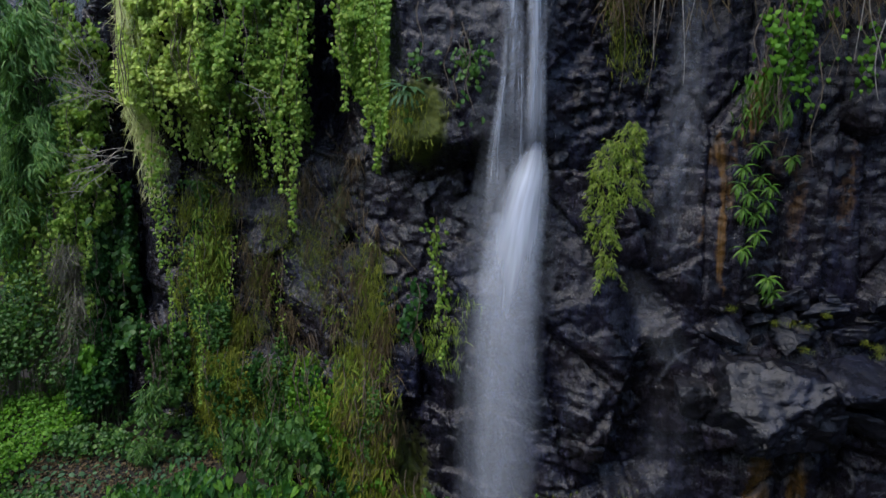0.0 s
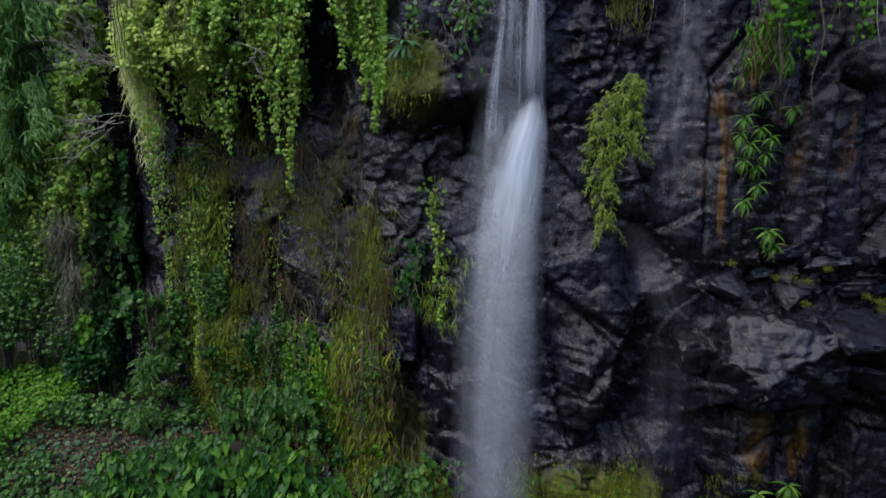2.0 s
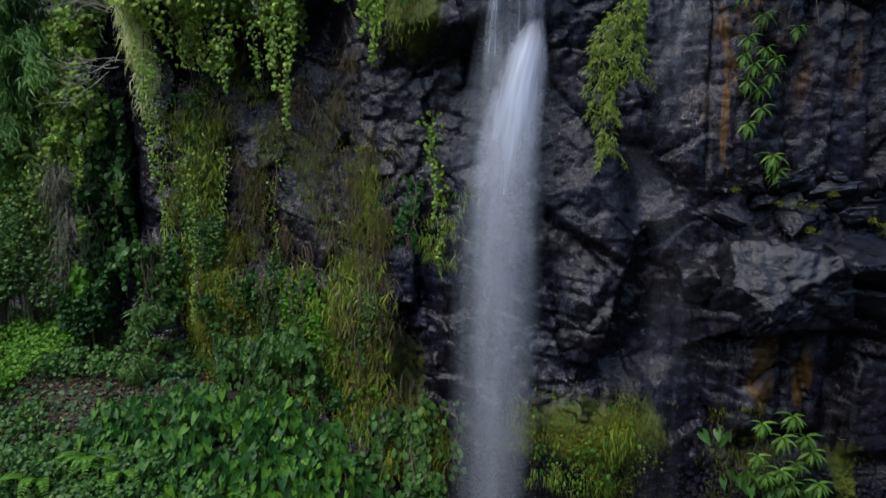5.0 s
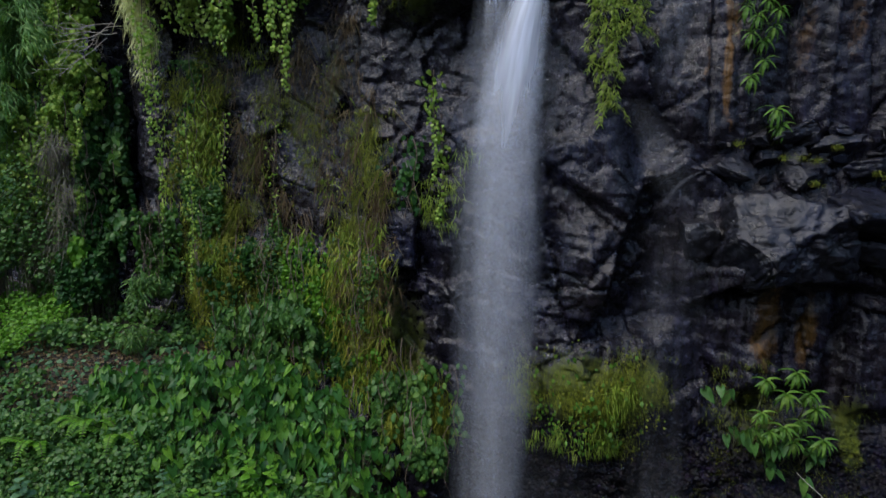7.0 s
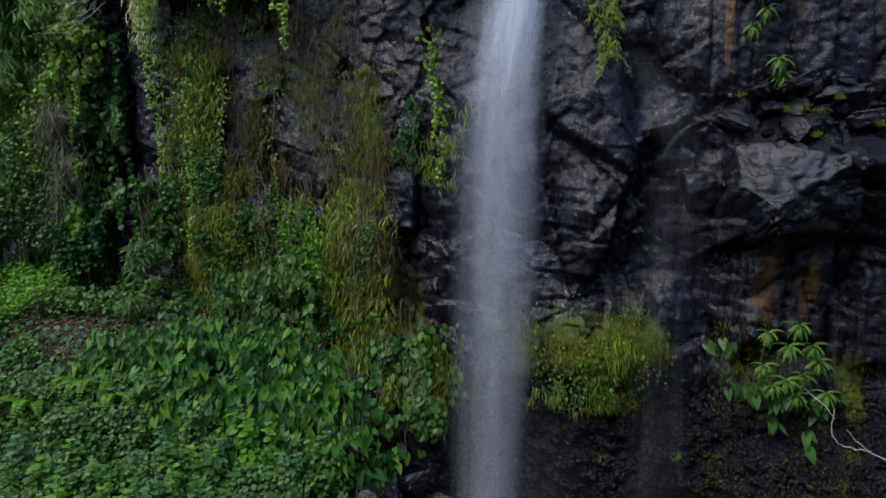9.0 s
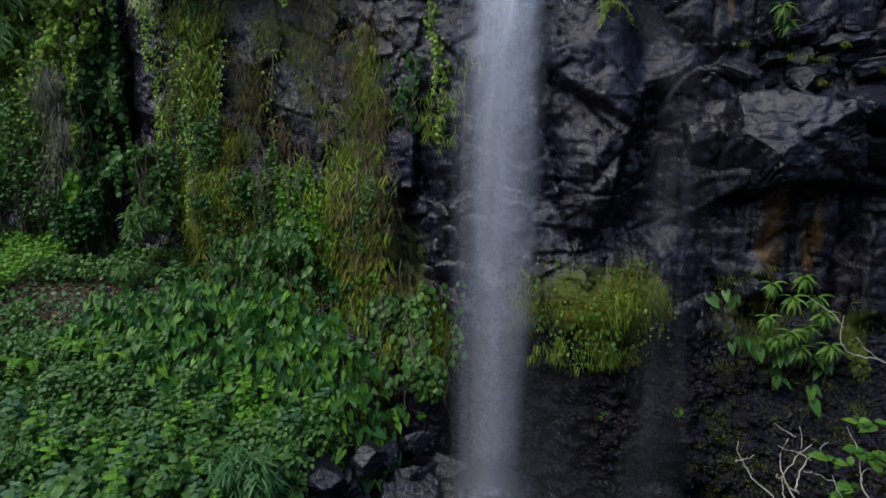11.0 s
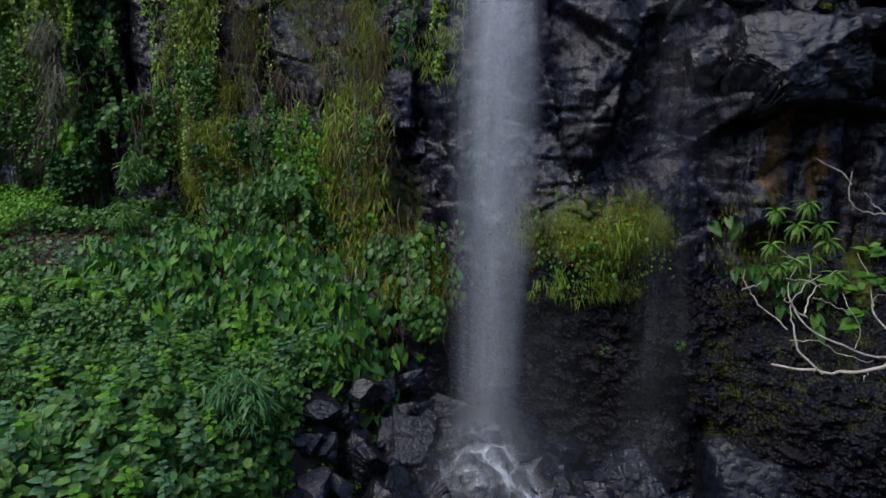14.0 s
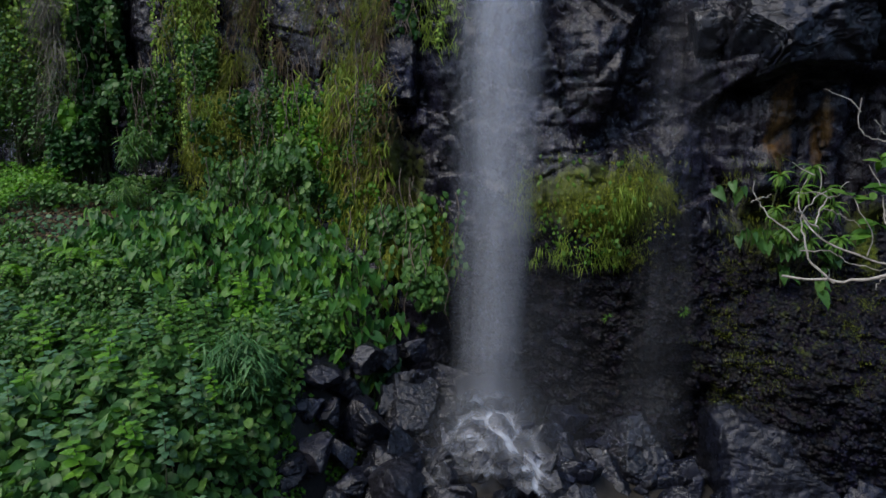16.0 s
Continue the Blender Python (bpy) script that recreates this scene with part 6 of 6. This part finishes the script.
# a grey-green tuft on the ledge, small tufts in the gravel
for at, n, s, mat in [((-0.62, 11.75, 10.5), 22, 0.5, SILVER), ((-0.45, 12.3, 11.7), 14, 0.4, SILVER)]:
    e = thing("tuft", at, "grey-green spiky tuft growing on the ledge", "plant")
    a = np.linspace(0, 12, n)
    part("foliage", leaf_mesh("foliage", LANCE, np.zeros((n, 3)), np.stack([np.cos(a), np.sin(a) - 0.5, np.linspace(0.9, -0.9, n)], 1), np.stack([0 * a, -0.4 + 0 * a, 1 + 0 * a], 1), np.full(n, s), mat), e)
for x, z in [(2.8, 0.66), (3.95, 0.85), (-0.35, 0.2)]:
    y = float(face_at(np.array([x]), np.array([z]))[0])
    e = thing("tuft", (x, y, z), "small green tuft in dark gravel", "plant", "tufts in the gravel")
    a = np.linspace(0, 14, 16)
    part("foliage", leaf_mesh("foliage", LANCE, np.zeros((16, 3)), np.stack([np.cos(a), -0.6 + 0 * a, np.sin(a)], 1), np.stack([0 * a, -0.7 + 0 * a, 0.7 + 0 * a], 1), np.full(16, 0.11), LIME), e)


# ---- bare stems ----
def branching(rng, start, way, length, radius, depth, lines, droop=0.0, tips=None):
    """A crooked branch and its side branches."""
    n = 9
    p, d = [np.array(start, float)], unit(np.array(way, float))
    for _ in range(n):
        d = unit(d + rng.normal(0, 0.17, 3) + (0, 0, droop))
        p.append(p[-1] + d * length / n)
    lines.append((np.array(p), radius, radius * 0.5))
    if tips is not None and depth == 0:
        tips.append((p[-1], d))
    if depth:
        for k in range(rng.integers(2, 4)):
            q = rng.integers(3, n)
            branching(rng, p[q], d + rng.normal(0, 0.55, 3), length * rng.uniform(0.4, 0.65), radius * 0.6, depth - 1, lines, droop, tips)


def dead_branch(seed, at, way, length, radius, depth, label, category="branch", mat=TWIG, count=1):
    rng = np.random.default_rng(seed)
    lines = []
    for _ in range(count):
        branching(rng, rng.normal(0, 0.1 if count > 1 else 0, 3), np.array(way) + rng.normal(0, 0.3, 3) * (count > 1), length, radius, depth, lines)
    e = thing("dead_branch", at, label, category)
    part("stem", tubes_mesh("stem", lines[:1], mat, 6), e)
    part("twig_tangle", tubes_mesh("twig_tangle", lines[1:], mat, 4), e)
    return e


GREY = "tangle of bare grey twigs against dark foliage"
dead_branch(110, (-7.2, 15.0, 9.4), (-1, -0.3, -0.5), 1.2, 0.011, 2, GREY, count=6)
dead_branch(111, (-7.3, 15.0, 10.6), (-1, -0.3, 0.2), 1.2, 0.009, 2, GREY, count=9)
dead_branch(112, (-8.0, 15.6, 11.2), (-0.5, -0.3, 1), 1.3, 0.009, 2, GREY, count=3)
dead_branch(113, (-4.2, 13.2, 10.8), (0.8, -0.4, -0.8), 0.9, 0.009, 2, "few bare grey twigs among the creepers", count=2)

# bare vines from the top edge
rng = np.random.default_rng(120)
for k in range(26):
    x = rng.uniform(5.2, 7.2) if k < 14 else rng.uniform(2.6, 5.0)
    z0, ln = 13.2, rng.uniform(1.6, 3.4)
    q = np.linspace(0, 1, 20)
    sway = rng.uniform(0.1, 0.5) if k < 14 else 0.08
    p = np.stack([sway * np.sin(q * rng.uniform(2, 6) + k) - sway * math.sin(k), -0.25 * np.sin(3 * q), -ln * q], 1)
    e = thing("bare_vine", (x, float(cliff_base(np.array([x]), np.array([12.0]))[0]) - rng.uniform(0.2, 0.9), z0), "thin leafless grey vine hanging from the top edge", "vine", "bare vines")
    part("stem", tubes_mesh("stem", [(p, 0.013, 0.005)], TWIG if k % 2 else ROOT, 5), e)

# ---- the branch that reaches in close to the eye ----
rng = np.random.default_rng(133)
reach = thing("branch", (3.35, 3.8, 2.35), "pale bare crooked branch with a few fresh green leaves", "branch")
o = np.array(reach.location)
arms = [([(3.35, 3.6, 2.85), (2.89, 3.65, 2.7), (2.69, 3.7, 2.64), (2.53, 3.8, 2.56), (2.39, 3.85, 2.56), (2.16, 3.95, 2.58)], 0.024, 0.015),
        ([(2.39, 3.85, 2.56), (2.25, 3.95, 2.74), (2.24, 4.0, 2.83), (2.27, 4.05, 2.94), (2.34, 4.1, 3.04), (2.55, 4.2, 3.14)], 0.012, 0.006),
        ([(2.23, 3.98, 2.8), (2.06, 4.06, 2.89), (2.01, 4.1, 2.98), (1.97, 4.15, 3.06), (1.96, 4.15, 3.12)], 0.009, 0.006),
        ([(2.0, 4.12, 3.02), (2.03, 4.13, 3.06), (2.08, 4.15, 3.1)], 0.006, 0.005),
        ([(3.3, 3.65, 2.72), (2.83, 3.75, 2.67), (2.62, 3.8, 2.69), (2.48, 3.85, 2.74), (2.36, 3.9, 2.81), (2.33, 4.02, 2.95), (2.33, 4.1, 3.08), (2.38, 4.12, 3.19)], 0.014, 0.006),
        ([(2.35, 3.98, 2.87), (2.26, 3.98, 2.92), (2.21, 4.0, 2.98), (2.15, 4.02, 3.03)], 0.009, 0.008),
        ([(2.34, 4.0, 2.88), (2.41, 4.05, 2.99), (2.51, 4.1, 3.08), (2.57, 4.12, 3.14)], 0.009, 0.005),
        ([(2.41, 4.05, 2.99), (2.49, 4.05, 2.93), (2.59, 4.05, 2.84)], 0.007, 0.007),
        ([(3.3, 3.7, 2.7), (2.9, 3.85, 2.69), (2.76, 4.0, 2.88), (2.73, 4.02, 2.96), (2.8, 4.05, 3.02), (2.91, 4.05, 3.05)], 0.012, 0.006),
        ([(2.23, 3.95, 2.74), (2.4, 3.95, 2.73), (2.52, 3.92, 2.67), (2.72, 3.85, 2.65)], 0.006, 0.006),
        ([(2.61, 3.8, 2.53), (2.68, 3.8, 2.6), (2.76, 3.75, 2.69)], 0.007, 0.006),
        ([(3.5, 4.2, 3.2), (3.81, 5.0, 3.29), (3.56, 5.1, 3.4), (3.42, 5.15, 3.42), (3.33, 5.15, 3.44), (3.26, 5.15, 3.5), (3.3, 5.2, 3.62), (3.32, 5.2, 3.75)], 0.011, 0.007),
        ([(3.56, 5.1, 3.4), (3.46, 5.1, 3.47), (3.39, 5.1, 3.55)], 0.008, 0.006),
        ([(3.5, 4.2, 3.2), (3.45, 3.9, 3.0), (3.35, 3.6, 2.85), (3.6, 3.6, 1.6), (4.4, 3.6, -0.6), (4.6, 3.6, -2.6)], 0.03, 0.05)]
for k, (pts, r0, r1) in enumerate(arms):
    part("twig" if k else "limb", tubes_mesh("twig", [(bend(np.array(pts) - o, 22, rng, 0.007), r0 * 0.62, r1 * 0.5 if k < 13 else r1)], TWIG, 7), reach)
for k in range(7):
    pts, r0, r1 = arms[(0, 4, 8, 1, 6, 11, 4)[k]]
    q = bend(np.array(pts) - o, 12)
    lines = []
    branching(rng, q[int(rng.integers(4, 12))], (rng.normal(-0.3, 0.6), rng.normal(0, 0.4), rng.uniform(0.1, 1.0)), rng.uniform(0.12, 0.4), 0.004, 0, lines)
    part("twig", tubes_mesh("twig", lines, TWIG, 5), reach)
FRESH = [leaf_mesh("leaf", OVATE, [(0, 0, 0)], [(0, 1, 0)], [(0, 0, 1)], [s], BRANCHLEAF) for s in (0.08, 0.11, 0.15)]
for c in [(2.6, 4.08, 3.07), (2.72, 4.1, 3.1), (2.84, 4.05, 3.09), (2.82, 4.15, 3.3), (2.92, 4.12, 3.3), (2.66, 4.0, 2.83), (2.7, 4.0, 2.9), (2.95, 4.1, 3.1)]:
    for k in range(5):
        a = rng.uniform(0, 2 * math.pi)
        part("leaf", FRESH[k % 3], reach, m=Matrix.Translation(Vector(c) - Vector(o) + Vector(rng.normal(0, 0.02, 3))) @ turned((math.cos(a), math.sin(a) * 0.5 - 0.2, rng.normal(-0.1, 0.3)), (0, -0.4, 1)))
